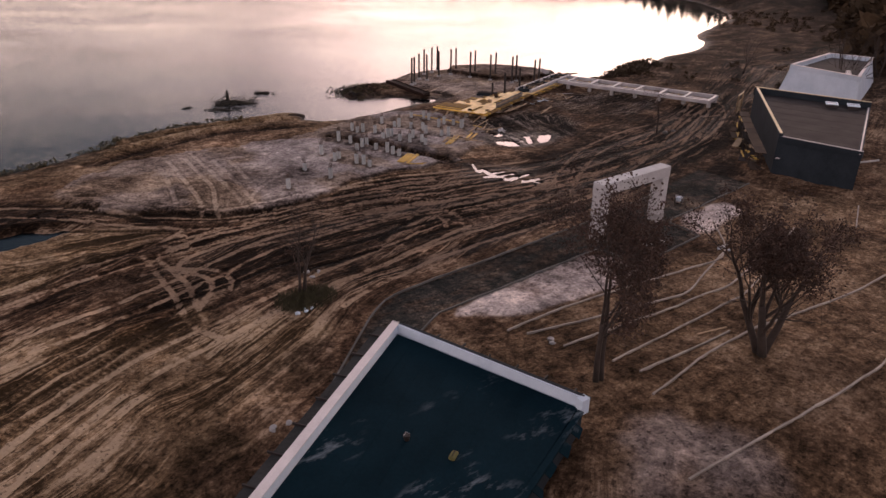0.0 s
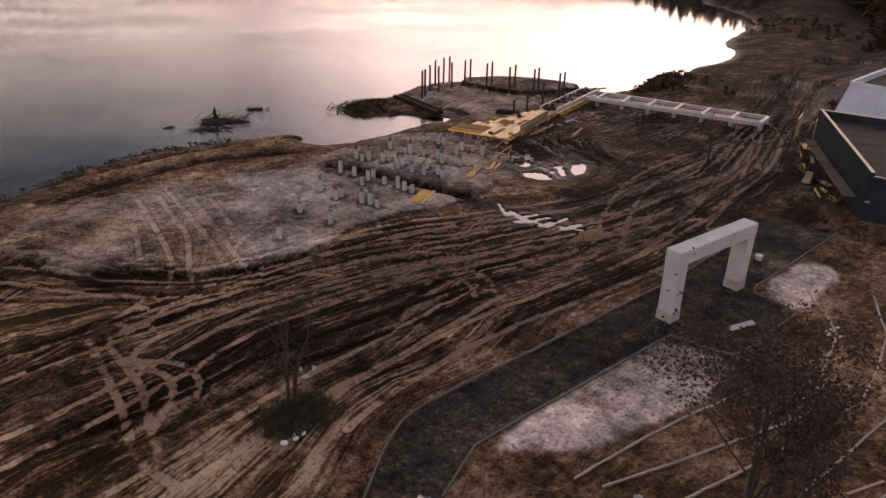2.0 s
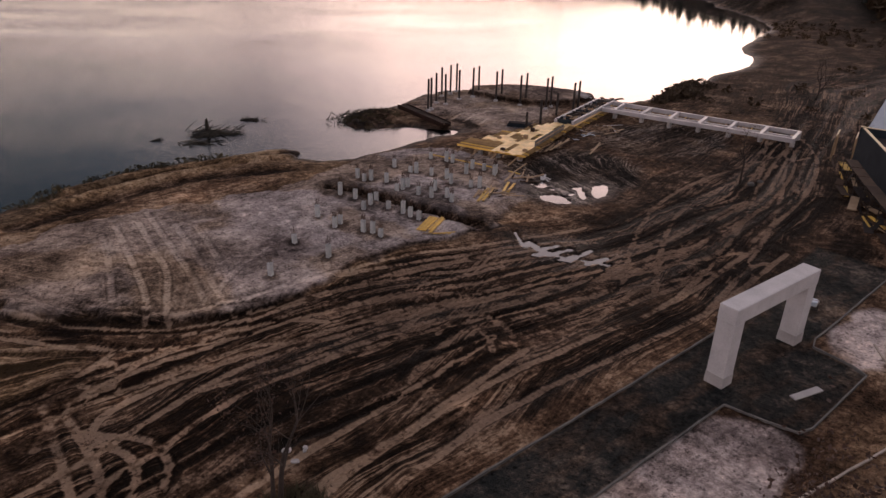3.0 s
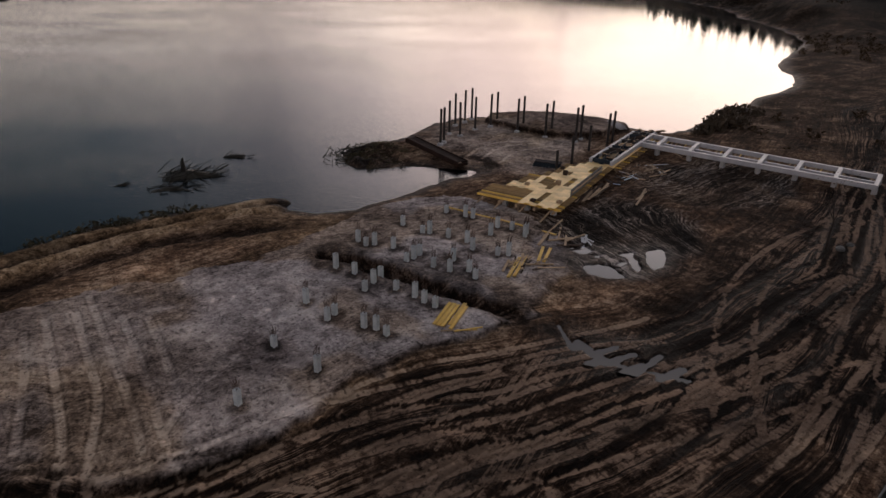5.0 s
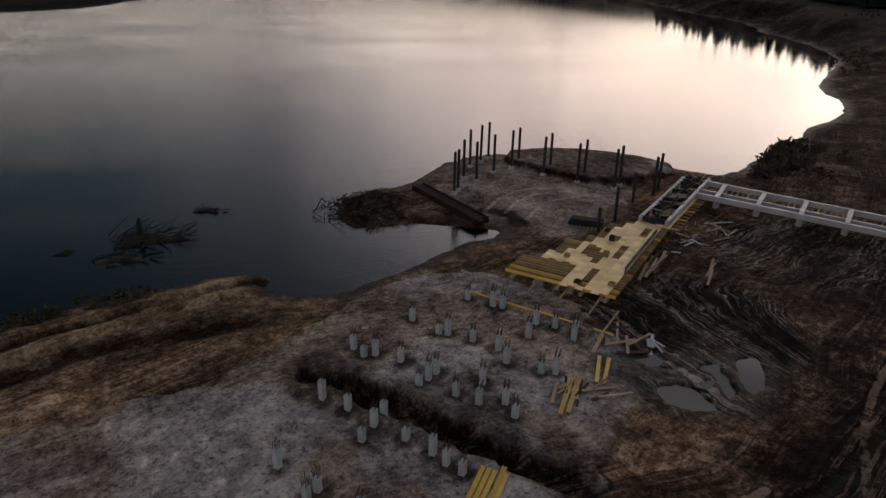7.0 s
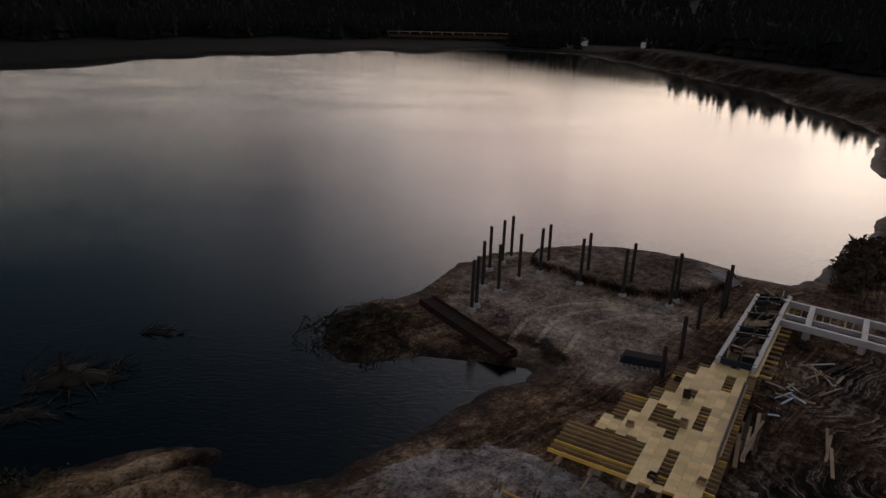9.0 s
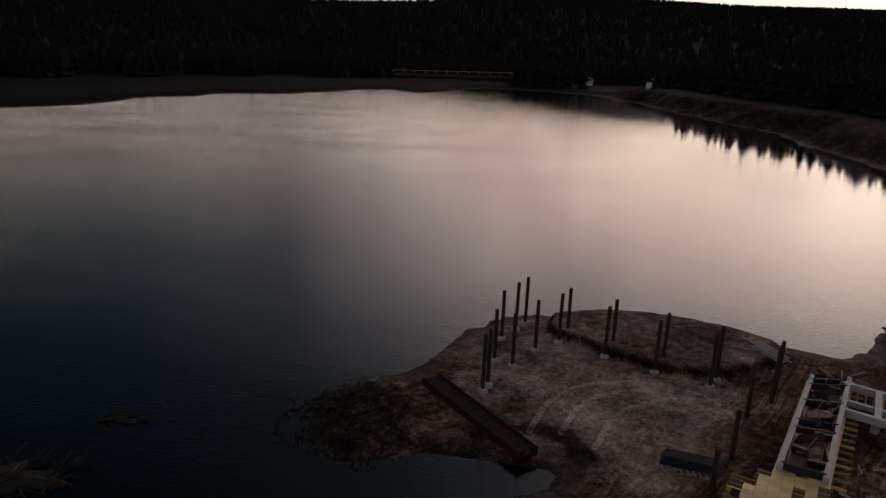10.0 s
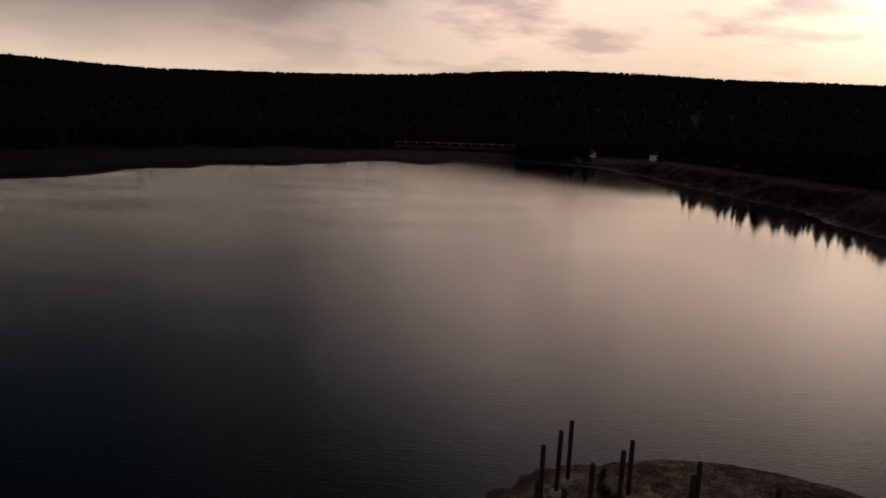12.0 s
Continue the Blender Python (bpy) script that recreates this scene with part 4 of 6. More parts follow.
xs, ys = spaced(-6, 92, FINE, 4200.0), spaced(2, 94, FINE, 4200.0)
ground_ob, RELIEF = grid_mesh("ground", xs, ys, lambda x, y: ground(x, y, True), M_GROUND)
tagged(ground_ob, "rutted brown sand and mud of a lakeside building site", "ground", kind="structure")



def lie(x, y):
    """Heights of the finished ground sheet."""
    x, y = np.asarray(x, float), np.asarray(y, float)
    i = np.clip(np.searchsorted(xs, x) - 1, 0, len(xs) - 2)
    j = np.clip(np.searchsorted(ys, y) - 1, 0, len(ys) - 2)
    fx, fy = (x - xs[i]) / (xs[i + 1] - xs[i]), (y - ys[j]) / (ys[j + 1] - ys[j])
    return (RELIEF[j, i] * (1 - fx) + RELIEF[j, i + 1] * fx) * (1 - fy) + (RELIEF[j + 1, i] * (1 - fx) + RELIEF[j + 1, i + 1] * fx) * fy


def height_at(x, y):
    return float(lie(x, y))


bm = bmesh.new()
ring = [bm.verts.new((x, y, 0.0)) for x, y in ((-900, 30), (420, 30), (420, 420), (-900, 420))]
bm.faces.new(ring)
tagged(part("water", bm, M_WATER), "calm dark lake water mirroring the evening sky", "water", kind="structure")


def pool(ring_p, z, mat=None):
    bm = bmesh.new()
    bm.faces.new([bm.verts.new((p[0], p[1], z)) for p in ring_p])
    tagged(part("puddle", bm, mat or M_PUDDLE), "still puddle of rainwater in churned mud", "puddle", kind="structure")


_c = POND.mean(0)
pool(_c + (POND - _c) * 1.3, float(np.percentile(lie(*(_c + (POND - _c) * 0.8).T), 50)), M_WATER)
for _ring, _level in PUDDLES:
    _r = rounded(_ring, 1)
    _c = _r.mean(0)
    pool(_c + (_r - _c) * (1.12 if _level < 0.55 else 0.9), _level)
# ================= the spit and the column field =================
PILES = [(56.6, 80.85, 4.14), (57.35, 81.3, 4.15), (60.11, 84.04, 4.01), (62.78, 86.5, 4.07), (60.6, 82.74, 4.02), (64.8, 87.33, 4.07), (66.35, 88.0, 4.03), (63.58, 83.83, 4.07),
         (65.83, 83.85, 4.15), (67.27, 84.41, 4.13), (66.84, 80.41, 4.15), (68.26, 80.98, 4.18), (67.92, 77.07, 4.12), (69.26, 77.51, 4.2), (69.28, 73.86, 4.17), (70.42, 74.22, 4.22),
         (62.9, 68.2, 3.4), (67.4, 70.2, 3.3), (70.42, 70.49, 4.11), (71.98, 71.18, 4.03), (60.0, 67.3, 2.6)]


def steel_pile():
    ob = thing("steel_pile", (0, 0, 0), "dark steel pipe pile standing in sand", "pile", "steel piles on the spit")
    bm = bmesh.new()
    add_tube(bm, [(0, 0, -1.2), (0, 0, 3.54), (0, 0, 3.6)], [0.13, 0.13, 0.112], 14)
    part("pipe", bm, M_STEEL, ob)
    bm = bmesh.new()
    add_tube(bm, [(0, 0, -0.2), (0, 0, 0.06), (0.02, 0, 0.12)], [0.34, 0.29, 0.15], 10)
    part("collar", bm, M_CONC, ob, "rough concrete collar")
    bm = bmesh.new()
    add_tube(bm, [(0, 0, 3.595), (0, 0, 3.615)], [0.118, 0.110], 14)
    part("cap_plate", bm, M_RUST, ob, "rusty cap plate")
    return ob


pile = steel_pile()
for k, (x, y, top) in enumerate(PILES):
    m = pose(x, y, top - 3.6, 0.5 * math.sin(k * 2.1), 0.6 * math.cos(k * 1.7), k * 37)
    if k == 0:
        pile.matrix_world = m
    else:
        copy_thing(pile, m)

def column_stub(tall, lean):
    ob = thing("concrete_column", (0, 0, 0), "square grey concrete column stub with bent starter bars", "column", "column stubs in the sand")
    part("shaft", box((-0.135, -0.135, -0.5), (0.135, 0.135, tall), bevel=0.012), M_STUB, ob)
    for k, (a, b) in enumerate(((-1, -1), (1, -1), (1, 1), (-1, 1), (0, 1), (0, -1))):
        bm = bmesh.new()
        add_tube(bm, [(a * 0.09, b * 0.09, tall - 0.05), (a * 0.09, b * 0.09, tall + 0.22), (a * 0.12 + lean * math.sin(k + 1), b * 0.10 + lean, tall + 0.38 + 0.06 * (k % 3))], [0.017] * 3, 5)
        part("starter_bar", bm, M_REBAR, ob)
    return ob


for kind, (tall, lean) in enumerate(((0.80, 0.02), (0.62, 0.06), (0.90, -0.05))):
    col = None
    for k, (x, y) in enumerate(COLUMNS + COLUMNS_B):
        if k % 3 != kind:
            continue
        m = pose(x, y, height_at(x, y) + 0.02 + 0.06 * math.sin(k * 3.3), 0, 0, 24 + 4 * math.sin(k * 5.1))
        if col is None:
            col = column_stub(tall, lean)
            col.matrix_world = m
        else:
            copy_thing(col, m)


def timber_beam(a, b, label="yellow formwork beam lying on sand", mat=None, w=0.09, h=0.2, group="yellow beams", name="formwork_beam"):
    """An I-section timber beam: two flanges and a web."""
    mat = mat or M_BEAM
    ob = thing(name, (0, 0, 0), label, "beam", group)
    n = (Vector(b) - Vector(a)).length
    ob.matrix_world = along(a, b, 90)
    part("web", box((0.02, -0.015, -h / 2 + 0.03), (n - 0.02, 0.015, h / 2 - 0.03)), mat, ob)
    part("flange", box((0, -w / 2, h / 2 - 0.04), (n, w / 2, h / 2), bevel=0.006), mat, ob)
    part("flange", box((0, -w / 2, -h / 2), (n, w / 2, -h / 2 + 0.04), bevel=0.006), mat, ob)
    return ob


def on_ground(x, y, up=0.06):
    return (x, y, height_at(x, y) + up)


for k in range(5):
    a, b = Vector((34.3, 50.6)) + Vector((0.10, -0.23)) * k, Vector((36.4, 51.95)) + Vector((0.12, -0.22)) * k
    if k == 3:
        a, b = a + Vector((0.3, 0.1)), b + Vector((0.35, 0.2))
    timber_beam(on_ground(*a, 0.10), on_ground(*b, 0.10))
for a, b in (((41.4, 52.7), (43.9, 54.4)), ((41.8, 52.6), (44.2, 54.2)), ((44.8, 53.6), (46.9, 55.3)), ((45.1, 53.4), (47.2, 54.9))):
    timber_beam(on_ground(*a, 0.1), on_ground(*b, 0.1), group="spare beams by the columns")


def plank(a, b, w=0.2, h=0.035, mat=None, label="loose timber plank lying on the ground", group="loose planks", name="plank"):
    ob = tagged(part(name, bar(a, b, w, h, bevel=0.004), mat or M_WOOD), label, "plank", group)
    return ob


def scatter_planks(cx, cy, sx, sy, n, turn, spread, seed, mats, long=(1.2, 3.0), wide=(0.08, 0.22), label="loose timber plank lying on the ground", group="loose planks", lift=0.05):
    rnd = random.Random(seed)
    for k in range(n):
        x, y = cx + rnd.uniform(-sx, sx), cy + rnd.uniform(-sy, sy)
        a, n_l = radians(turn + rnd.uniform(-spread, spread)), rnd.uniform(*long) / 2
        dx, dy = math.cos(a) * n_l, math.sin(a) * n_l
        za, zb = height_at(x - dx, y - dy) + lift + rnd.uniform(0, 0.12), height_at(x + dx, y + dy) + lift + rnd.uniform(0, 0.12)
        plank((x - dx, y - dy, za), (x + dx, y + dy, zb), rnd.uniform(*wide), rnd.uniform(0.03, 0.07), rnd.choice(mats), label, group)


scatter_planks(43.5, 53.3, 1.6, 1.0, 12, 20, 30, 1, [M_WOOD, M_DARKWOOD])
scatter_planks(48.6, 55.4, 1.4, 1.4, 8, 10, 40, 2, [M_DARKWOOD, M_WOOD], label="wet timber offcut in the mud", group="offcuts in the mud")
scatter_planks(57.6, 61.0, 2.2, 0.5, 16, 22, 9, 3, [M_WOOD, M_WOOD, M_DARKWOOD], (2.4, 4.2), (0.12, 0.22), "long timber board stacked beside the deck", "boards beside the deck", 0.15)
scatter_planks(66.5, 62.4, 2.6, 1.8, 26, 40, 80, 4, [M_DARKWOOD, M_GALV, M_WOOD, M_STEEL], (0.6, 2.4), (0.05, 0.16), "scrap formwork bar in a heap", "scrap under the jetty", 0.08)
scatter_planks(62.6, 62.0, 1.6, 0.8, 14, 30, 70, 5, [M_STEEL, M_FACADE_LT, M_DARKWOOD], (0.4, 1.2), (0.05, 0.14), "blue and black formwork scrap", "scrap beside the deck", 0.08)
scatter_planks(60.5, 58.2, 1.6, 0.6, 3, 28, 8, 6, [M_WOOD], (2.5, 3.2))
scatter_planks(50.5, 54.6, 0.6, 0.5, 4, 60, 25, 7, [M_CONC_W], (1.0, 1.6), (0.1, 0.2), "pale broken board stuck in mud", "pale boards")
scatter_planks(35.5, 49.2, 1.0, 0.3, 3, -20, 12, 8, [M_WOOD, M_BEAM], (1.0, 2.0), (0.06, 0.1))
scatter_planks(73.3, 64.4, 0.7, 0.9, 5, 75, 10, 9, [M_WOOD, M_CONC], (1.6, 2.6), (0.08, 0.14), "pale plank leaning in scrap", "scrap under the jetty", 0.2)
plank(on_ground(45.4, 64.4, 0.12), on_ground(47.0, 60.0, 0.12), 0.12, 0.08, M_BEAM, "long yellow batten on the sand", "battens")
plank(on_ground(47.0, 60.2, 0.12), on_ground(49.0, 56.2, 0.12), 0.12, 0.08, M_BEAM, "long yellow batten on the sand", "battens")
plank(on_ground(47.9, 56.4, 0.1), on_ground(51.0, 57.6, 0.4), 0.1, 0.06, M_WOOD, "long yellow batten on the sand", "battens")

# ---- formwork deck ----
U, V = Vector((0.917, 0.399, 0)), Vector((-0.399, 0.917, 0))
DECK_O = Vector((51.5, 58.8, 0))


def on_deck(u, v, z):
    p = DECK_O + U * u + V * v
    return (p.x, p.y, z)


DECK_TURN = math.degrees(math.atan2(U.y, U.x))
deck = thing("formwork_deck", (51.5, 58.8, 0), "plywood formwork deck on yellow joists, partly sheeted", "platform", turn=DECK_TURN)


def deck_reach(u):
    """How far the joists reach across, by place along the deck."""
    return 6.6 if u < 3.0 else 5.5 if u < 4.6 else 5.1 if u < 7.0 else 4.0 if u < 8.6 else 3.5 if u < 11.8 else 2.5


u = 0.1
while u < 12.8:
    timber_w = 0.075
    part("joist", box((u, -0.35, 1.26), (u + timber_w, deck_reach(u) + 0.25, 1.44)), M_JOIST if int(u * 7) % 6 else M_BEAM, deck)
    u += 0.38
for v in (0.15, 1.7, 3.2, 4.7, 6.2):
    part("bearer", box((-0.3, v - 0.08, 1.06), (12.9 if v < 3 else 10.4 if v < 4 else 6.4 if v < 5 else 2.9, v + 0.08, 1.26)), M_WOOD, deck)
rnd = random.Random(11)
OPEN_BAYS = [(10.2, 12.2, 0.6, 1.3), (5.2, 7.8, 1.15, 1.75), (4.7, 6.7, 2.7, 3.5), (4.0, 5.7, 2.3, 2.75), (0.2, 3.0, 1.45, 2.1), (5.2, 6.9, 4.2, 5.1), (0.0, 3.15, 3.15, 7.0), (8.4, 9.2, 2.3, 2.8)]
WALK_EDGE = [(3.2, 5.6), (4.35, 5.5), (4.36, 4.8), (6.3, 4.7), (6.31, 3.9), (8.5, 3.8), (8.51, 3.2), (10.5, 3.0), (11.8, 2.5), (13.3, 2.1)]
for i in range(27):
    for j in range(12):
        u0, v0 = i * 0.49 + 0.02 - 0.245 * (j % 2), 0.12 + j * 0.5
        uc, vc = u0 + 0.24, v0 + 0.24
        if vc > float(np.interp(uc, *np.array(WALK_EDGE).T)) or uc < 0 or any(a < uc < b and c < vc < d for a, b, c, d in OPEN_BAYS):
            continue
        part("plywood_sheet", box((u0, v0, 1.442 + 0.003 * rnd.random()), (u0 + 0.484, v0 + 0.492, 1.468 + 0.004 * rnd.random())), M_PLY, deck)
for k, (u, v) in enumerate(((0.6, 0.4), (0.6, 2.6), (0.7, 4.6), (4.4, 0.4), (4.4, 2.8), (8.0, 0.4), (8.0, 3.0), (11.6, 0.4), (11.6, 2.0))):
    part("concrete_support", box((u - 0.2, v - 0.2, 0.2), (u + 0.2, v + 0.2, 1.06), bevel=0.015), M_CONC, deck)
for v in (0.5, 2.6, 4.6, 6.3):
    part("raking_prop", bar((-1.5, v + 0.15, 0.75), (0.35, v, 1.2), 0.10, 0.10), M_WOOD, deck)
# upstand boxes on the sheets
for k, (u, v) in enumerate(((5.4, 2.0), (8.3, 2.5), (4.0, 4.2), (9.8, 3.3), (1.4, 0.3), (0.6, 2.2))):
    ob = thing("column_form", on_deck(u, v, 1.47), "small dark column form standing on the deck", "formwork", "column forms on the deck", turn=DECK_TURN + 8 * math.sin(k))
    h = 0.36 if k < 2 else 0.18
    for q in range(4):
        m = pose(0, 0, 0, 0, 0, 90 * q)
        part("side_panel", box((-0.17, -0.19, 0), (0.17, -0.15, h), m), M_DARKWOOD if k % 2 else M_WOOD, ob)
# tall side panels along one edge
for k in range(5):
    ob = thing("shuttering", on_deck(3.2 + 1.5 * k, 0.1, 1.45), "weathered grey formwork panel standing on edge", "formwork panel", "side panels of the deck", turn=DECK_TURN)
    part("sheet", box((0, -0.03, 0), (1.46, 0.0, 0.62)), M_SHUTTER, ob)
    for q in range(4):
        part("stiffener", box((0.05 + q * 0.44, -0.11, 0), (0.10 + q * 0.44, -0.032, 0.62)), M_SHUTTER, ob)
    part("waler", box((0, -0.19, 0.36), (1.46, -0.112, 0.44)), M_WOOD, ob)

# ---- jetty ----
jetty = thing("jetty", (71.4, 65.1, 0), "pale grey concrete jetty frame with cross beams", "jetty")
jetty.matrix_world = pose(0, 0, 0)
JT = 1.9
A0, A1 = Vector((74.5, 68.5, 0)), Vector((80.9, 48.2, 0))
B0, B1 = Vector((71.0, 67.0, 0)), Vector((77.5, 47.1, 0))


def at_z(p, z):
    return (p[0], p[1], z)


part("side_beam", bar(at_z(A0, JT - 0.22), at_z(A1, JT - 0.22), 0.28, 0.44, bevel=0.015), M_GALV, jetty)
part("side_beam", bar(at_z(B0, JT - 0.22), at_z(B1, JT - 0.22), 0.28, 0.44, bevel=0.015), M_GALV, jetty)
M0, M1 = B0.lerp(A0, 0.42), B1.lerp(A1, 0.42)
part("middle_beam", bar(at_z(M0, JT - 0.30), at_z(M1, JT - 0.30), 0.22, 0.3, bevel=0.01), M_GALV, jetty)
for k in range(7):
    f = (1.9 + 3.17 * k) / 21.0 if k < 6 else 0.992
    a, b = B0.lerp(B1, f), A0.lerp(A1, f)
    part("cross_beam", bar(at_z(a, JT - 0.20), at_z(b, JT - 0.20), 0.36, 0.42, bevel=0.015), M_GALV, jetty)
    for q in (0.12, 0.88):
        p = a.lerp(b, q)
        part("column", box((p.x - 0.18, p.y - 0.18, height_at(p.x, p.y) - 0.4), (p.x + 0.18, p.y + 0.18, JT - 0.44)), M_CONC, jetty)
for k in range(46):
    f = 0.02 + 0.021 * k
    if int(k / 5) % 3 == 2:
        continue
    a, b = M0.lerp(M1, f), A0.lerp(A1, f)
    part("slat", bar(at_z(a, JT - 0.42), at_z(b, JT - 0.42), 0.09, 0.05), M_WOOD if k % 4 else M_BEAM, jetty)
# the arm that joins jetty and deck
C0, C1 = Vector(on_deck(12.9, 1.85, 0)), Vector((73.9, 70.0, 0))
D0, D1 = Vector(on_deck(12.9, -0.1, 0)), Vector((75.9, 68.7, 0))
arm = thing("landing_stage", (0, 0, 0), "pale concrete edge beams with dark shuttering between them", "jetty")
for a, b in ((C0, C1), (D0, D1)):
    part("edge_beam", bar(at_z(a, JT - 0.18), at_z(b, JT - 0.18), 0.26, 0.40, bevel=0.015), M_GALV, arm)
    part("shutter_board", bar(at_z(a, JT - 0.5), at_z(b, JT - 0.5), 0.5, 0.05), M_PLY, arm)
part("floor_form", bar(at_z(C0.lerp(D0, 0.5), JT - 0.55), at_z(C1.lerp(D1, 0.5), JT - 0.55), 2.2, 0.05), M_WOOD, arm)
for k, f in enumerate((0.02, 0.36, 0.44, 0.66, 0.86, 0.93, 0.99)):
    a, b = C0.lerp(C1, f), D0.lerp(D1, f)
    part("cross_form", bar(at_z(a, JT - 0.14), at_z(b, JT - 0.14), 0.12, 0.36), M_FACADE_DK if k % 2 == 0 else M_STEEL, arm)
for k, f in enumerate((0.2, 0.3, 0.55, 0.78)):
    a, b = C0.lerp(C1, f), D0.lerp(D1, f)
    part("shutter_panel", bar(at_z(a.lerp(b, 0.2), JT - 0.3), at_z(a.lerp(b, 0.75), JT - 0.1 + 0.2 * (k % 2)), 0.5, 0.04, roll=20), M_DARKWOOD if k % 2 else M_WOOD, arm)
for k, (f, side) in enumerate(((0.08, 0.3), (0.16, 0.7), (0.24, 0.35), (0.40, 0.7), (0.50, 0.3), (0.60, 0.65), (0.72, 0.35), (0.90, 0.6))):
    c = C0.lerp(C1, f).lerp(D0.lerp(D1, f), side)
    box_m = pose(c.x, c.y, JT - 0.52, 0, 0, DECK_TURN + 12 * math.sin(2.3 * k))
    for lo, hi in (((-0.62, -0.40, 0), (0.62, -0.36, 0.66)), ((-0.62, 0.36, 0), (0.62, 0.40, 0.60)), ((-0.62, -0.36, 0), (-0.58, 0.36, 0.5))):
        part("form_side", box(lo, hi, box_m), M_STEEL if k % 3 else M_FACADE_DK, arm)
    part("form_strut", box((-0.7, -0.5, 0.42), (-0.62, 0.5, 0.5), box_m), M_WOOD, arm)
for k in range(18):
    f = 0.03 + 0.055 * k
    a = D0.lerp(D1, f)
    part("outrigger", bar(at_z(a, JT - 0.58), at_z(a - V * 0.9, JT - 0.58), 0.08, 0.12), M_JOIST if k % 3 else M_BEAM, arm)
for k in range(6):
    a, b = D0.lerp(D1, 0.1 + 0.16 * k), C0.lerp(C1, 0.1 + 0.16 * k)
    for p in (a, b):
        part("prop", bar((p.x, p.y, height_at(p.x, p.y) - 0.2), (p.x, p.y, JT - 0.56), 0.12, 0.12), M_WOOD, arm)
for k, (x, y, tilt) in enumerate(((75.2, 68.9, 25), (76.1, 68.4, -10), (74.6, 69.6, 60))):
    ob = thing("shuttering", (x, y, JT), "dark timber shuttering sheet lying on the jetty", "formwork", "panels at the jetty corner", turn=tilt)
    part("panel", box((-0.6, -0.25, 0), (0.6, 0.25, 0.06)), M_DARKWOOD, ob)
    part("batten", box((-0.6, -0.04, 0.06), (0.6, 0.04, 0.14)), M_WOOD, ob)

# ---- stack of formwork panels on the sand ----
stack = thing("panel_stack", on_ground(60.6, 69.2, 0), "stack of blue-grey formwork panels on the sand", "panel stack", turn=-55)
for k in range(5):
    part("panel", box((-1.3 + 0.05 * k, -0.4, 0.05 + 0.11 * k), (1.25 + 0.04 * k, 0.4, 0.13 + 0.11 * k)), M_FACADE_DK if k < 4 else M_ROOF2, stack)
for k in range(9):
    part("rod", bar((-1.2 + 0.3 * k, -0.55, 0.12), (-1.1 + 0.3 * k, -1.1, 0.16 + 0.05 * (k % 3)), 0.05, 0.05), M_GALV, stack)
rack = thing("pipe_bundle", on_ground(75.4, 73.6, 0), "bundle of pale scaffold tubes on the bank", "scaffold tubes", turn=70)
for k in range(8):
    bm = bmesh.new()
    add_tube(bm, [(-1.4 + 0.1 * (k % 3), 0.13 * k - 0.5, 0.08 + 0.25 * (k % 2)), (1.4, 0.13 * k - 0.45, 0.1 + 0.3 * (k % 2))], [0.04, 0.04], 7)
    part("tube", bm, M_GALV, rack)

# ---- rusty gangway over the inlet ----
gang = thing("gangway", (54.5, 82.4, 0), "rusty steel gangway trough across a narrow inlet", "gangway")
gang.matrix_world = along((54.4, 83.2, 0.95), (54.4, 74.2, 0.62))
n = 9.0
part("side_plate", box((0, -0.62, -0.35), (n, -0.54, 0.12)), M_RUST, gang)
part("side_plate", box((0, 0.54, -0.35), (n, 0.62, 0.12)), M_RUST, gang)
for k in range(22):
    part("deck_plate", box((0.03 + 0.4 * k, -0.54, -0.02), (0.39 + 0.4 * k, 0.54, 0.03)), M_RUST, gang)
for k in range(7):
    part("rib", box((0.3 + 1.45 * k, -0.56, -0.32), (0.4 + 1.45 * k, 0.56, -0.02)), M_RUST, gang)


# ---- drift islets and brushwood ----
def brush_heap(name, cx, cy, rx, ry, n, seed, label, high=0.35, long=(0.6, 2.2), mound=True, mat=None, turn=0.0):
    rnd = random.Random(seed)
    ob = thing(name, (cx, cy, 0), label, "driftwood", turn=turn)
    if mound:
        bm = bmesh.new()
        rings = []
        for r in range(5):
            f = r / 4
            ring = []
            for q in range(22):
                a = 2 * math.pi * q / 22
                w = 1 + 0.35 * math.sin(3 * a + seed) + 0.25 * math.sin(7 * a + 2 * seed)
                ring.append(bm.verts.new((rx * f * w * math.cos(a), ry * f * w * math.sin(a), high * 0.6 * (1 - f * f) - 0.12 * f + 0.07 * rnd.random())))
            rings.append(ring)
        for a, b in zip(rings, rings[1:]):
            for q in range(22):
                bm.faces.new((a[q], b[q], b[(q + 1) % 22], a[(q + 1) % 22]))
        part("mud_bank", bm, M_MUDBANK, ob)
    for k in range(n):
        a, r = rnd.uniform(0, 6.283), math.sqrt(rnd.random())
        x, y, t = rx * 1.25 * r * math.cos(a), ry * 1.3 * r * math.sin(a), rnd.gauss(0.4, 0.8)
        l, up = rnd.uniform(*long), rnd.uniform(-0.1, 0.35) * high / 0.35
        p = [Vector((x, y, 0.03 + 0.25 * high * rnd.random()))]
        for q in range(3):
            p.append(p[-1] + Vector((math.cos(t), math.sin(t), up)) * l / 3 + Vector((rnd.gauss(0, 0.08), rnd.gauss(0, 0.08), rnd.gauss(0, 0.05))))
        bm = bmesh.new()
        r0 = rnd.uniform(0.02, 0.06)
        add_tube(bm, p, [r0, r0 * 0.8, r0 * 0.6, r0 * 0.3], 5)
        part("branch", bm, mat or M_SNAG, ob)
    return ob


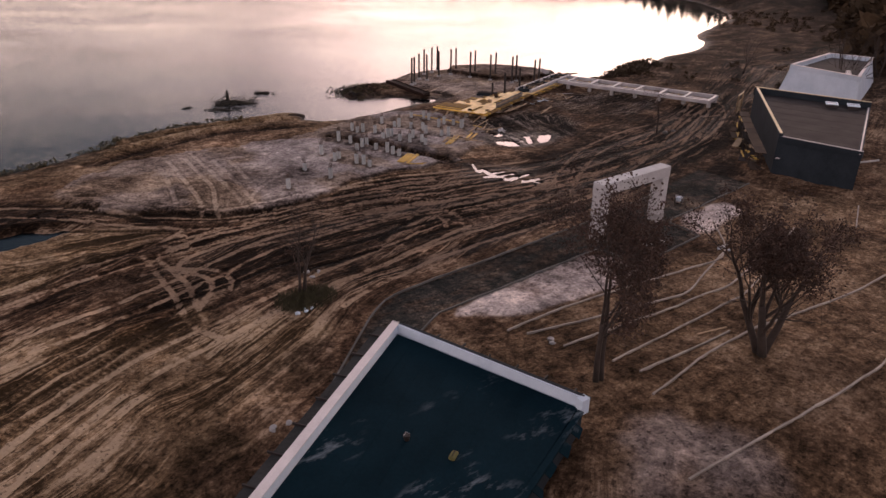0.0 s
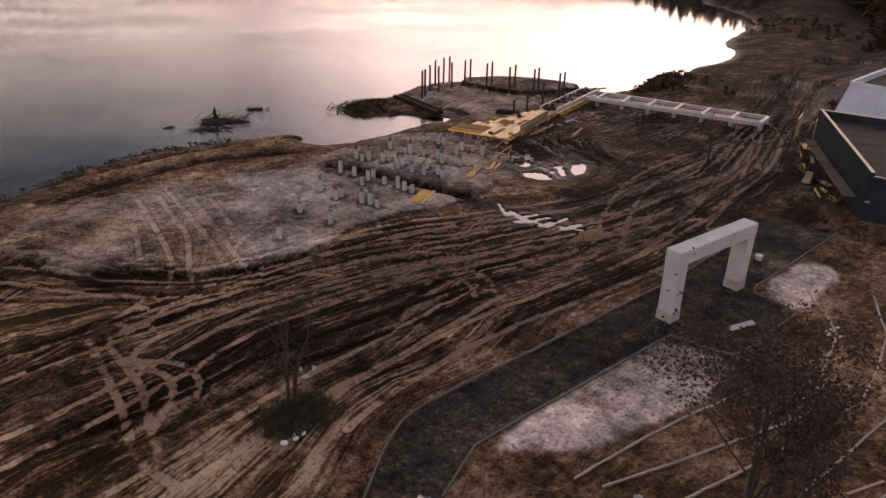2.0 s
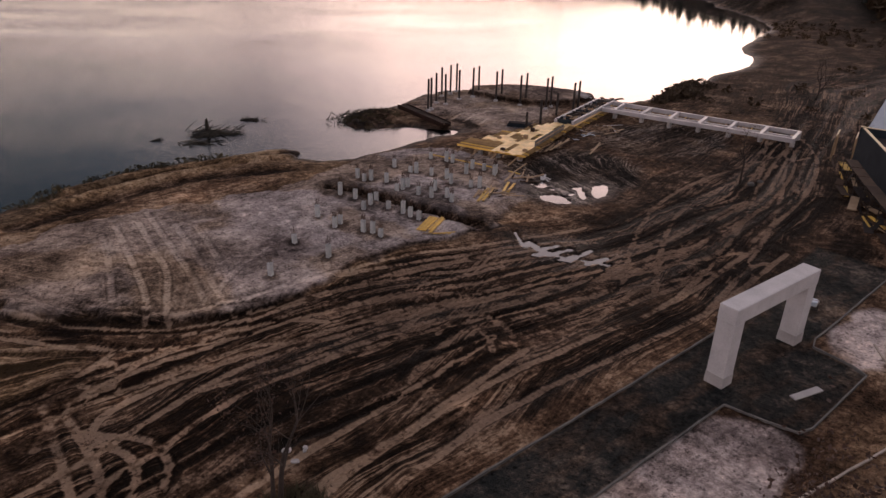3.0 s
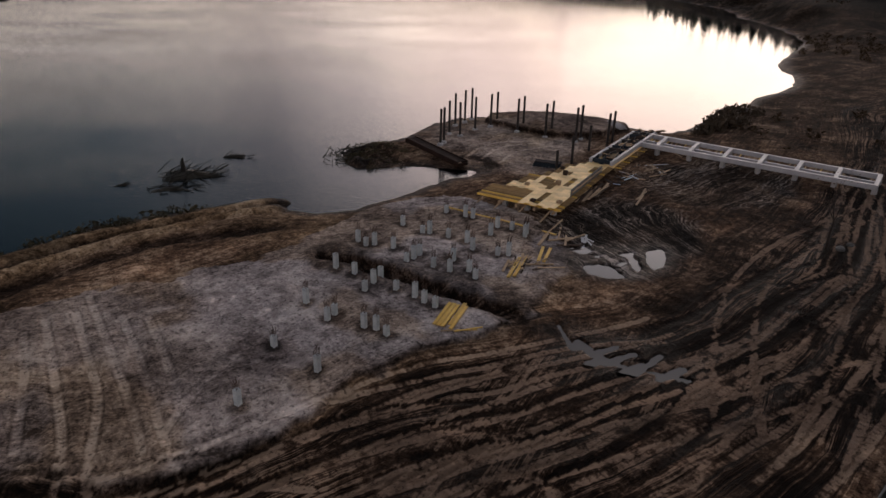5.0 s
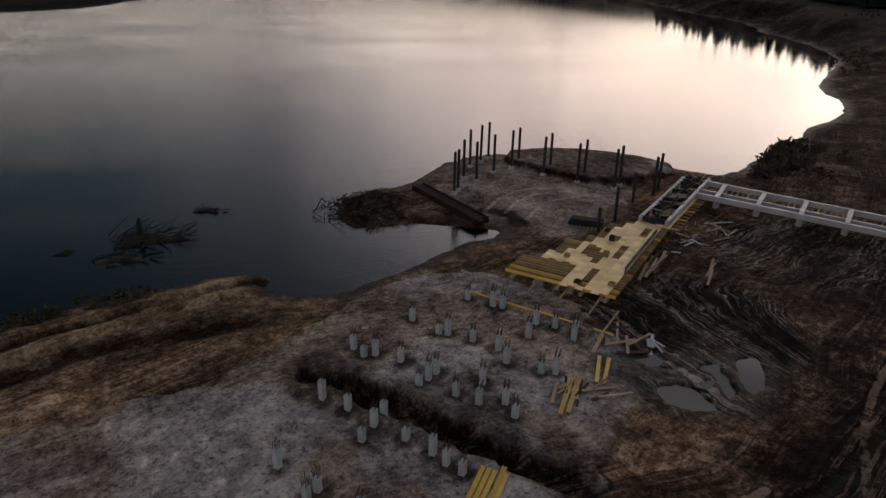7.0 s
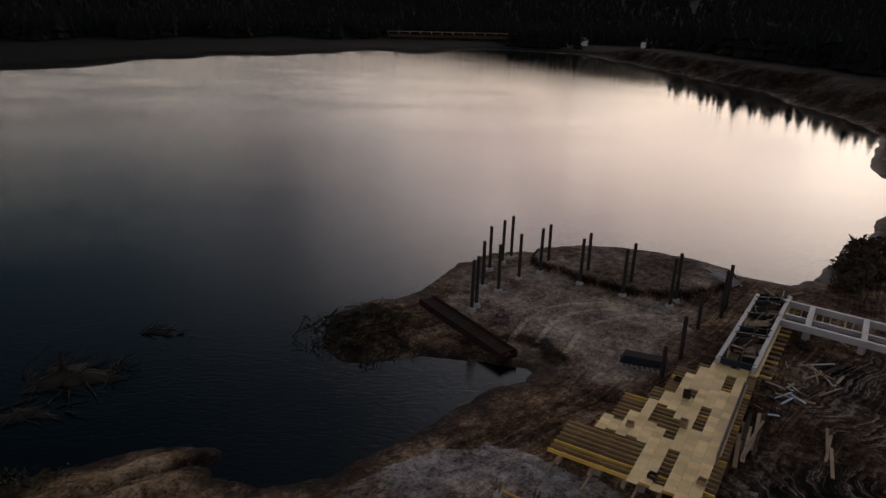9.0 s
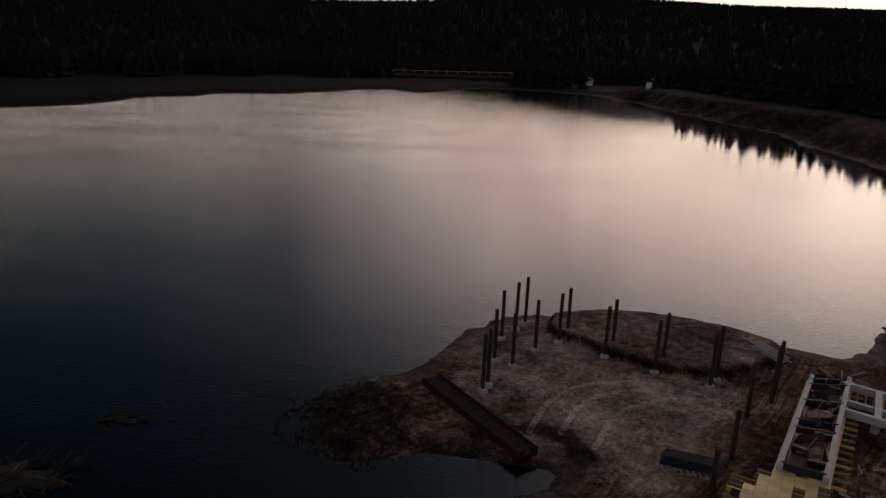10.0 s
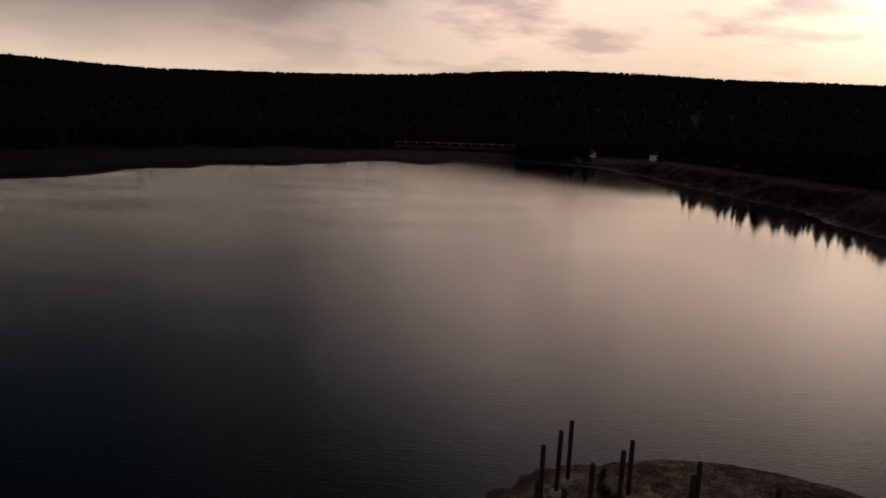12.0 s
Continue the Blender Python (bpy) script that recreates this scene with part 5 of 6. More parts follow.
M_MUDBANK = plain("wet_mud", (0.008, 0.007, 0.005), (0.03, 0.025, 0.016), 0.7, spec=0.2, big=0.8, fine=8, bump=0.6, dist=0.06)
islet = brush_heap("driftwood_islet", 32.2, 86.0, 2.4, 1.5, 60, 21, "dark tangle of roots and mud rising from water", 0.6, (0.6, 2.4), turn=-25)
bm = bmesh.new()
add_tube(bm, [(-0.5, 0.3, 0), (-0.45, 0.3, 0.7), (-0.5, 0.35, 1.25), (-0.4, 0.3, 1.6)], [0.3, 0.22, 0.16, 0.05], 7)
part("stump", bm, M_SNAG, islet)
brush_heap("driftwood_islet", 29.6, 83.2, 1.8, 0.9, 26, 22, "low dark roots breaking the water", 0.16, (0.6, 1.8), turn=-20)
brush_heap("driftwood_islet", 37.9, 89.2, 1.1, 0.5, 16, 23, "small dark snag of driftwood in water", 0.3, (0.5, 1.2), turn=-30)
brush_heap("driftwood_islet", 26.6, 86.4, 0.7, 0.3, 6, 24, "small dark snag of driftwood in water", 0.15, (0.3, 0.9))
brush_heap("brushwood", 48.0, 83.0, 3.0, 2.2, 90, 25, "dark tangled roots and turf on the spit end", 0.6, (0.5, 1.8), mound=False)
brush_heap("brushwood", 52.0, 80.0, 2.6, 1.4, 40, 26, "dark tangled roots and turf on the spit end", 0.4, (0.5, 1.8), mound=False)
# ================= the inland side =================
# ---- portal ----
portal = thing("concrete_portal", (38.7, 27.8, 0), "pale precast concrete gate frame standing on a dark strip", "gate", turn=0.3)
P_TOP = 5.42
for x0, x1 in ((-3.55, -2.78), (2.78, 3.55)):
    part("leg", box((x0, -0.45, 0.6), (x1, 0.45, P_TOP - 0.8), bevel=0.03), M_CONC_W, portal)
    part("foot_band", box((x0 - 0.012, -0.462, 0.6), (x1 + 0.012, 0.462, 1.85)), M_CONC, portal, "darker concrete foot")
part("lintel", box((-3.58, -0.46, P_TOP - 0.8), (3.58, 0.46, P_TOP), bevel=0.03), M_CONC_W, portal)


# ---- kerbs and terrace edging ----
def edging(name, line, w, up, label, mat, piece=1.0, sink=0.3):
    """A run of short edging stones that follows the ground."""
    ob = thing(name, (0, 0, 0), label, "edging", kind="structure")
    p = np.array(line, float)
    d = np.hypot(*np.diff(p, axis=0).T)
    s = np.r_[0, np.cumsum(d)]
    n = max(1, int(round(s[-1] / piece)))
    at = np.stack([np.interp(np.linspace(0, s[-1], n + 1), s, p[:, k]) for k in (0, 1)], 1)
    hs = lie(at[:, 0], at[:, 1])
    for k in range(n):
        a, b = (*at[k], hs[k] + up - sink / 2 - up / 2 + 0.01 * math.sin(k * 7.3)), (*at[k + 1], hs[k + 1] + up - sink / 2 - up / 2 + 0.01 * math.sin(k * 4.1))
        v = (Vector(b) - Vector(a)).normalized() * 0.006
        part("edging_stone", bar(Vector(a) + v, Vector(b) - v, w, sink + up), mat, ob)
    return ob


M_EDGE = plain("pale_edging_concrete", (0.20, 0.17, 0.145), (0.40, 0.35, 0.30), 0.85, big=0.6, fine=9, bump=0.2, vary=0.2)
M_EDGE_DK = plain("grey_kerb", (0.05, 0.052, 0.050), (0.14, 0.135, 0.125), 0.85, big=0.6, fine=9, bump=0.2, vary=0.2)
KERBS = [
    [(11.4, 22.2), (17.6, 27.9), (19.0, 28.8), (20.2, 29.2), (27.0, 29.6), (39.3, 30.4), (47, 31.4)],
    [(16.2, 23.4), (20.6, 25.8), (34.1, 26.5)], [(34.1, 26.5), (34.9, 23.3), (41.9, 23.9), (42.1, 26.9), (54.9, 28.1)]]
for line in KERBS:
    edging("kerb", line, 0.07, 0.11, "thin grey concrete kerb along a dark path", M_EDGE_DK)
TERRACES = [
    [(22.2, 22.0), (28.5, 21.8), (34, 21.2), (39.2, 20.6), (41.3, 21.6), (45.0, 25.0)], [(22.6, 21.0), (28.5, 19.6), (32.7, 18.6), (36.0, 19.8), (41, 21.4)],
    [(23.1, 18.9), (29, 18.1), (35.6, 17.8), (39, 18.6), (42.9, 19.8), (47, 22.2)], [(23.6, 16.3), (29, 16.4), (34.6, 16.5), (39, 17.6), (48.1, 20.6)],
    [(23.8, 14.9), (30.2, 14.5)], [(22.7, 13.4), (27, 13.9), (31.5, 13.9), (38, 13.2), (46, 12.9), (58, 13)], [(19.2, 9.2), (26, 8.8), (32.4, 8.5), (36, 9.0)], [(51.2, 17.8), (56.3, 19.9)]]
for line in TERRACES:
    edging("terrace_edge", line, 0.08, 0.09, "pale concrete edging strip across a sandy slope", M_EDGE)
plank(on_ground(28.9, 15.4), on_ground(30.6, 14.9), 0.1, 0.05, M_WOOD)
plank(on_ground(36.8, 24.9, 0.3), on_ground(38.4, 24.5, 0.35), 0.35, 0.06, M_CONC, "grey board lying across a dark pad")


def stone_heap(cx, cy, n, size, seed, label, mat, name="stone"):
    rnd = random.Random(seed)
    for k in range(n):
        bm = bmesh.new()
        bmesh.ops.create_icosphere(bm, subdivisions=2, radius=1.0)
        s = size * rnd.uniform(0.6, 1.3)
        for v in bm.verts:
            q = 1 + 0.35 * noise.noise(v.co * 1.3 + Vector((seed * 3.1 + k, 0, 0)))
            v.co = Vector((v.co.x * s * q, v.co.y * s * 0.8 * q, v.co.z * s * 0.55 * q))
        ob = tagged(part(name, bm, mat), label, "stone", "stones " + str(label[:12]))
        x, y = cx + rnd.gauss(0, size * 1.6), cy + rnd.gauss(0, size * 1.6)
        ob.matrix_world = pose(x, y, height_at(x, y) + s * 0.25, 0, 0, rnd.uniform(0, 360))


stone_heap(41.0, 21.6, 6, 0.18, 31, "pale broken stone beside the edging", M_CONC_W)
stone_heap(15.0, 30.6, 4, 0.14, 32, "white stone in dark grass", M_PARAPET)
stone_heap(9.6, 22.6, 3, 0.16, 33, "pale stone on the mud", M_CONC)
stone_heap(17.7, 34.6, 5, 0.16, 34, "pale rubble beside the track", M_CONC)
stone_heap(22.9, 19.9, 3, 0.16, 35, "wet grey stone in a hollow", M_CONC)
stone_heap(64.0, 43.4, 2, 0.32, 36, "tilted grey concrete lump", M_EDGE_DK)

# ---- plate compactor on the path ----
mach = thing("plate_compactor", on_ground(46.3, 28.9, 0), "small blue-grey plate compactor on the path", "machine", turn=25)
part("base_plate", box((-0.45, -0.3, 0.02), (0.45, 0.3, 0.10), bevel=0.03), M_STEEL, mach)
part("engine", box((-0.25, -0.2, 0.16), (0.22, 0.2, 0.5), bevel=0.05), M_FACADE_LT, mach, "pale blue engine cover")
part("frame_rail", box((-0.42, -0.28, 0.10), (0.42, -0.22, 0.45)), M_STEEL, mach)
part("frame_rail", box((-0.42, 0.22, 0.10), (0.42, 0.28, 0.45)), M_STEEL, mach)
bm = bmesh.new()
add_tube(bm, [(-0.3, -0.2, 0.4), (-0.8, -0.2, 0.85), (-0.85, 0, 0.88), (-0.8, 0.2, 0.85), (-0.3, 0.2, 0.4)], [0.025] * 5, 6)
part("handle", bm, M_GALV, mach)

# ---- hall with the bitumen roof ----
hall = thing("flat_roofed_hall", (0, 0, 0), "flat-roofed hall with black bitumen roof and white parapet", "building")
part("wall", prism(HALL, -0.8, 3.7), M_FACADE_DK, hall)
part("roof", prism([(15.35, 22.25), (18.12, 13.55), (-0.1, 6.0), (-6.1, 7.95)], 3.7, 3.96), M_BITUMEN, hall)


def inset(a, b, off):
    """A plan line moved to its left by off."""
    a, b = Vector(a), Vector(b)
    d = (b - a).normalized()
    n = Vector((-d.y, d.x)) * off
    return a + n, b + n


CA, CB, CL = (15.5, 22.46), (18.35, 13.5), (-6.2, 7.9)
a, b = inset(CA, CL, 0.17)
part("parapet", bar((*a, 4.1), (*b, 4.1), 0.34, 0.6), M_PARAPET, hall)
a, b = inset(CA, CL, 0.17)
part("coping", bar((*a, 4.415), (*b, 4.415), 0.37, 0.03), M_CAP, hall, "pinkish white coping")
a, b = inset(CA, CB, -0.06)
part("parapet", bar((*a, 4.1), (*b, 4.1), 0.12, 0.6), M_PARAPET, hall)
a, b = inset(CA, CB, 0.02)
part("coping", bar((*a, 4.41), (*b, 4.41), 0.10, 0.04), M_FACADE_DK, hall, "thin dark edge trim")
part("end_cap", box((18.05, 13.3, 3.75), (18.45, 13.62, 4.42)), M_PARAPET, hall)
# ledge with brackets outside the parapets
for (p, q, side, n) in ((CA, CL, -1, 16), (CA, CB, 1, 7)):
    a, b = inset(p, q, side * 0.4)
    part("ledge", bar((*a, 3.9), (*b, 3.9), 0.7, 0.08), M_LEDGE, hall, "dark weathered eaves ledge")
    for k in range(n):
        f = (k + 0.5) / n
        c = Vector(a).lerp(Vector(b), f)
        d = (Vector(q) - Vector(p)).normalized()
        nn = Vector((-d.y, d.x)) * side
        part("bracket", bar((*(c - nn * 0.35), 4.0), (*(c + nn * (0.42 + 0.05 * (k % 3))), 3.98), 0.06, 0.10), M_STEEL, hall)
part("roof_edge_roll", bar((18.0, 13.3, 3.98), (-0.1, 5.95, 3.98), 0.24, 0.10), M_BITUMEN, hall)
rnd = random.Random(5)
for k in range(14):
    f = 0.05 + 0.06 * k
    x, y = 18.0 - 18.1 * f, 13.3 - 7.35 * f
    part("membrane_flap", bar((x, y, 3.98), (x + 0.15 + 0.12 * rnd.random(), y - 0.16 - 0.2 * rnd.random(), 3.7), 0.55, 0.02, roll=rnd.uniform(-20, 20)), M_BITUMEN, hall)
for k in range(7):
    f = (k + 1) / 8
    a = Vector((15.35, 22.25)).lerp(Vector((18.12, 13.55)), f)
    part("sheet_seam", bar((*a, 3.965), (*(a + Vector((-20, -13.2)) * 0.9), 3.965), 0.10, 0.012), M_BITUMEN, hall)
bag = thing("tool_bag", (12.6, 14.2, 3.96), "yellow-green tool bag lying on the black roof", "bag", turn=30)
part("body", box((-0.22, -0.12, 0), (0.22, 0.12, 0.16), bevel=0.05), M_BAG, bag)
part("handle", bar((-0.15, 0, 0.17), (0.15, 0, 0.2), 0.03, 0.03), M_STEEL, bag)
pot = thing("bucket", (11.8, 15.9, 3.96), "small black bucket standing on the roof", "bucket")
bm = bmesh.new()
add_tube(bm, [(0, 0, 0), (0, 0, 0.22)], [0.10, 0.13], 12)
part("pail", bm, M_STEEL, pot)
bm = bmesh.new()
add_tube(bm, [(-0.13, 0, 0.22), (0, 0.05, 0.32), (0.13, 0, 0.22)], [0.01] * 3, 5)
part("handle", bm, M_GALV, pot)

# ---- angular hall ----
H2 = [(75.4, 40.5), (59.1, 28.6), (60.2, 22.1), (78.3, 29.4)]
hall2 = thing("angular_hall", (0, 0, 0), "angular hall with dark membrane walls and timber-capped parapet", "building")
part("wall", prism(H2, 0.2, 4.2), M_FACADE_DK, hall2)
part("roof", prism([(75.0, 40.0), (59.5, 28.5), (60.6, 22.5), (77.8, 29.6)], 4.2, 4.32), M_ROOF2, hall2)
for k, (a, b) in enumerate(zip(H2, H2[1:] + H2[:1])):
    up = (4.9, 4.62, 4.4, 4.95)[k]
    p, q = inset(a, b, 0.17)
    part("parapet", bar((*p, (up + 4.1) / 2), (*q, (up + 4.1) / 2), 0.34, up - 4.1), M_FACADE_DK, hall2)
    part("coping", bar((*p, up + 0.02), (*q, up + 0.02), 0.22 if k in (0, 3) else 0.12, 0.05), M_TIMBER_TOP if k in (0, 3) else M_GALV, hall2, "pale timber coping")
part("trim", bar((59.0, 28.4, 2.75), (61.6, 25.4, 2.55), 0.08, 0.12), M_GALV, hall2)
part("trim", bar((59.3, 28.2, 1.5), (66.4, 23.0, 2.6), 0.08, 0.14), M_GALV, hall2)
for k in range(6):
    f = 0.14 * (k + 1)
    a, b = Vector((59.5, 28.5)).lerp(Vector((75.0, 40.0)), f), Vector((60.6, 22.5)).lerp(Vector((77.8, 29.6)), f)
    part("sheet_seam", bar((*a, 4.325), (*b, 4.325), 0.08, 0.015), M_ROOF2, hall2)
for x, y in ((75.4, 32.0), (76.4, 30.3)):
    ob = thing("roof_hatch", (x, y, 4.32), "white roof hatch on an upstand", "roof hatch", "roof hatches", turn=-60)
    part("upstand", box((-0.5, -0.55, 0), (0.5, 0.55, 0.32), bevel=0.02), M_ROOF2, ob)
    part("lid", box((-0.58, -0.62, 0.32), (0.58, 0.62, 0.45), bevel=0.03), M_PARAPET, ob)
    part("hinge_bar", box((-0.58, -0.02, 0.45), (0.58, 0.02, 0.48)), M_STEEL, ob)
# lean-to heap of boards and panels along its wall
d2 = (Vector((75.4, 40.5)) - Vector((59.1, 28.6))).normalized()
n2 = Vector((-d2.y, d2.x))
rnd = random.Random(41)
for k in range(34):
    f = rnd.uniform(0.5, 19.5)
    c = Vector((59.1, 28.6)) + d2 * f + n2 * rnd.uniform(0.5, 2.2)
    z = height_at(c.x, c.y)
    l = rnd.uniform(0.8, 2.6)
    t = d2 * l / 2 + n2 * rnd.uniform(-0.4, 0.4)
    up = rnd.uniform(0.1, 0.9) if k % 3 else rnd.uniform(0.05, 0.4)
    plank((c.x - t.x, c.y - t.y, z + up * 0.6), (c.x + t.x, c.y + t.y, z + up), rnd.choice((0.15, 0.3, 0.6)), 0.06, rnd.choice((M_ROOF2, M_DARKWOOD, M_WOOD, M_BEAM, M_DARKWOOD, M_DARKWOOD)),
          "building board stacked against a dark wall", "boards against the hall")
for k in range(8):
    c = Vector((59.1, 28.6)) + d2 * (1.0 + 2.4 * k) + n2 * 1.3
    z = height_at(c.x, c.y)
    ob = thing("scaffold_frame", (c.x, c.y, z), "grey scaffold frame beside the hall wall", "scaffold", "scaffold frames", turn=math.degrees(math.atan2(n2.y, n2.x)))
    for q in (-0.5, 0.5):
        bm = bmesh.new()
        add_tube(bm, [(q, 0, -0.1), (q, 0, 2.0)], [0.03, 0.03], 6)
        part("upright", bm, M_STEEL, ob)
    for z0 in (1.0, 1.95):
        part("crossbar", bar((-0.5, 0, z0), (0.5, 0, z0), 0.05, 0.05), M_STEEL, ob)
    if k < 7:
        part("platform", box((-0.45, 0.05, 1.96), (0.45, 2.3, 2.02)), M_DARKWOOD, ob)
hut = thing("timber_frame", on_ground(77.5, 42.3, 0), "bare timber frame standing behind the hall", "frame", turn=20)
for x, y in ((-1.2, -0.8), (1.2, -0.8), (1.2, 0.8), (-1.2, 0.8)):
    part("post", box((x - 0.06, y - 0.06, -0.3), (x + 0.06, y + 0.06, 2.4)), M_WOOD, hut)
for a, b in (((-1.3, -0.8), (1.3, -0.8)), ((-1.3, 0.8), (1.3, 0.8))):
    part("rail", bar((*a, 2.4), (*b, 2.4), 0.1, 0.12), M_TIMBER_TOP, hut)
part("board", box((-1.2, 0.86, 0.2), (1.2, 0.9, 1.6)), M_WOOD, hut)

# ---- pale hall ----
H3 = [(91.4, 45.2), (105.2, 47.0), (106.5, 41.6), (90.2, 36.0)]
hall3 = thing("pale_hall", (0, 0, 0), "low hall clad in pale blue boards with flat roof", "building")
bm = bmesh.new()
lo = [bm.verts.new((x + dx, y + dy, 0.3)) for (x, y), (dx, dy) in zip(H3, ((-0.9, 0.9), (0.9, 0.9), (0.9, -0.9), (-0.9, -0.9)))]
hi = [bm.verts.new((x, y, 4.6)) for x, y in H3]
for k in range(4):
    bm.faces.new((lo[k], hi[k], hi[(k + 1) % 4], lo[(k + 1) % 4]))
bm.faces.new(hi)
bmesh.ops.recalc_face_normals(bm, faces=bm.faces)
part("wall", bm, M_FACADE_LT, hall3)
part("roof", prism([(91.8, 44.7), (104.8, 46.4), (105.9, 41.8), (90.7, 36.7)], 4.56, 4.66), M_ROOF2, hall3)
for k, (a, b) in enumerate(zip(H3, H3[1:] + H3[:1])):
    p, q = inset(a, b, -0.15)
    part("parapet", bar((*p, 4.85), (*q, 4.85), 0.3, 0.6), M_FACADE_LT, hall3)
    part("coping", bar((*p, 5.17), (*q, 5.17), 0.34, 0.05), M_CAP, hall3)
for k in range(3):
    part("roof_box", box((92.0 + 1.0 * k, 38.0 + 0.5 * k, 4.66), (92.5 + 1.0 * k, 38.4 + 0.5 * k, 5.0)), M_CAP, hall3)


# ================= trees =================
def tree(name, x, y, high, seed, stems, spread, label, leaves=0, depth=5, thick=0.16, twig=1.0, lean=(0, 0), category="tree", leaf_side=(0, 0), sink=0.1):
    rnd = random.Random(seed)
    limbs, twigs, ends = bmesh.new(), bmesh.new(), []

    def grow(p, d, l, r, level):
        n = 4 if level < 2 else 3
        pts, rad = [p], [r]
        q, way = p.copy(), d.copy()
        end_r = r * (0.62 if level < depth - 1 else 0.3)
        for k in range(n):
            way = (way + Vector((rnd.gauss(0, 0.10), rnd.gauss(0, 0.10), rnd.gauss(0.05, 0.06)))).normalized()
            q = q + way * l / n
            pts.append(q.copy()); rad.append(r + (end_r - r) * (k + 1) / n)
        add_tube(limbs if level < 2 else twigs, pts, rad, 8 if level == 0 else 6 if level < 2 else 4 if level < 3 else 3, caps=level < 2)
        if level >= depth - 2:
            ends.extend(pts[1:])
        if level >= depth:
            return
        kids = rnd.choice((3, 4)) if level < 2 else rnd.choice((2, 3, 4))
        for k in range(kids):
            f = rnd.uniform(0.35, 1.0) if k else 1.0
            i = min(n, max(1, int(round(f * n))))
            a, tilt = rnd.uniform(0, 6.283), rnd.uniform(0.35, 0.95) if k else rnd.uniform(0.05, 0.3)
            base = pts[i] - pts[i - 1]
            base.normalize()
            side = base.cross(Vector((math.cos(a), math.sin(a), 0.2)))
            side.normalize()
            w = (base * math.cos(tilt) + side * math.sin(tilt) + Vector((0, 0, 0.12))).normalized()
            grow(pts[i], w, l * rnd.uniform(0.55, 0.82), rad[i] * (0.72 if k == 0 else 0.5) * twig, level + 1)

    z = height_at(x, y) - sink
    for k in range(stems):
        a = 2 * math.pi * k / stems + rnd.uniform(-0.4, 0.4)
        s = spread * rnd.uniform(0.5, 1.1) if stems > 1 else 0.05
        d = Vector((math.cos(a) * s + lean[0], math.sin(a) * s + lean[1], 1)).normalized()
        o = Vector((math.cos(a) * 0.14 * (stems > 1), math.sin(a) * 0.14 * (stems > 1), 0))
        grow(o, d, high * rnd.uniform(0.30, 0.40), thick * rnd.uniform(0.75, 1.1), 0)
    ob = thing(name, (x, y, z), label, category)
    part("trunk", limbs, M_BARK, ob, smooth=True)
    part("crown", twigs, M_BARK, ob, "bare dark twigs")
    if leaves:
        vs, fs = [], []
        keep = [e for e in ends if e.x * leaf_side[0] + e.y * leaf_side[1] > -0.4 and e.z > high * 0.46] or ends
        for k in range(leaves):
            e = rnd.choice(keep)
            c = e + Vector((rnd.gauss(0, 0.17), rnd.gauss(0, 0.17), rnd.gauss(-0.05, 0.15)))
            u = Vector((rnd.gauss(0, 1), rnd.gauss(0, 1), rnd.gauss(0, 1))).normalized()
            w = u.cross(Vector((rnd.gauss(0, 1), rnd.gauss(0, 1), rnd.gauss(0, 1)))).normalized()
            s = rnd.uniform(0.035, 0.085)
            i = len(vs)
            vs += [c - u * s, c + w * s * 0.6, c + u * s, c - w * s * 0.6]
            fs.append((i, i + 1, i + 2, i + 3))
        me = bpy.data.meshes.new("leaves")
        me.from_pydata([tuple(v) for v in vs], [], fs)
        me.materials.append(M_LEAF)
        lf = new("leaves", me)
        lf.parent = ob
        tagged(lf, "sparse withered brown leaves")
    return ob


tree("tree", 21.9, 15.7, 9.0, 3, 2, 0.16, "several-stemmed dark tree with few withered brown leaves", 12000, 5, 0.17, twig=1.15, lean=(-0.15, 0.11), leaf_side=(-0.1, 0.2))
tree("tree", 29.4, 12.4, 9.0, 8, 3, 0.42, "several-stemmed dark tree with few withered brown leaves", 16000, 5, 0.21, twig=1.15, leaf_side=(0.2, 0.1))
tree("young_tree", 15.8, 32.7, 6.4, 5, 2, 0.07, "thin bare young tree in a patch of grass", 300, 5, 0.11)
tree("young_tree", 63.5, 44.1, 5.8, 6, 1, 0.05, "thin bare young tree on the mud", 200, 5, 0.12)
tree("tree", 96.5, 40.6, 10.5, 12, 4, 0.4, "bare dark several-stemmed tree beside a pale hall", 0, 5, 0.17)
tree("tree", 112, 42.5, 10, 13, 3, 0.35, "bare dark several-stemmed tree beside a pale hall", 0, 5, 0.15)
tree("tree", 101, 57, 7, 14, 2, 0.3, "slim bare tree on rough ground", 0, 4, 0.1)

# tufts of dead grass round the young tree
rnd = random.Random(77)
vs, fs = [], []
for k in range(2600):
    a, r = rnd.uniform(0, 6.283), 1.6 * math.sqrt(rnd.random())
    x, y = 15.6 + r * 1.15 * math.cos(a), 31.8 + r * 0.9 * math.sin(a)
    if rnd.random() < r / 2.6:
        continue
    vs.append((x, y)); fs.append((rnd.uniform(0.15, 0.5), rnd.gauss(0, 0.12), rnd.gauss(0, 0.12), rnd.uniform(0.01, 0.03)))
hz = lie(np.array([v[0] for v in vs]), np.array([v[1] for v in vs]))
co, faces = [], []
for (x, y), z, (l, dx, dy, w) in zip(vs, hz, fs):
    i = len(co)
    co += [(x - w, y, z - 0.02), (x + w, y, z - 0.02), (x + dx, y + dy, z + l)]
    faces.append((i, i + 1, i + 2))
me = bpy.data.meshes.new("grass")
me.from_pydata(co, [], faces)
me.materials.append(M_GRASS)
tagged(new("grass", me), "dark dead grass round a young tree", "grass", kind="stuff")
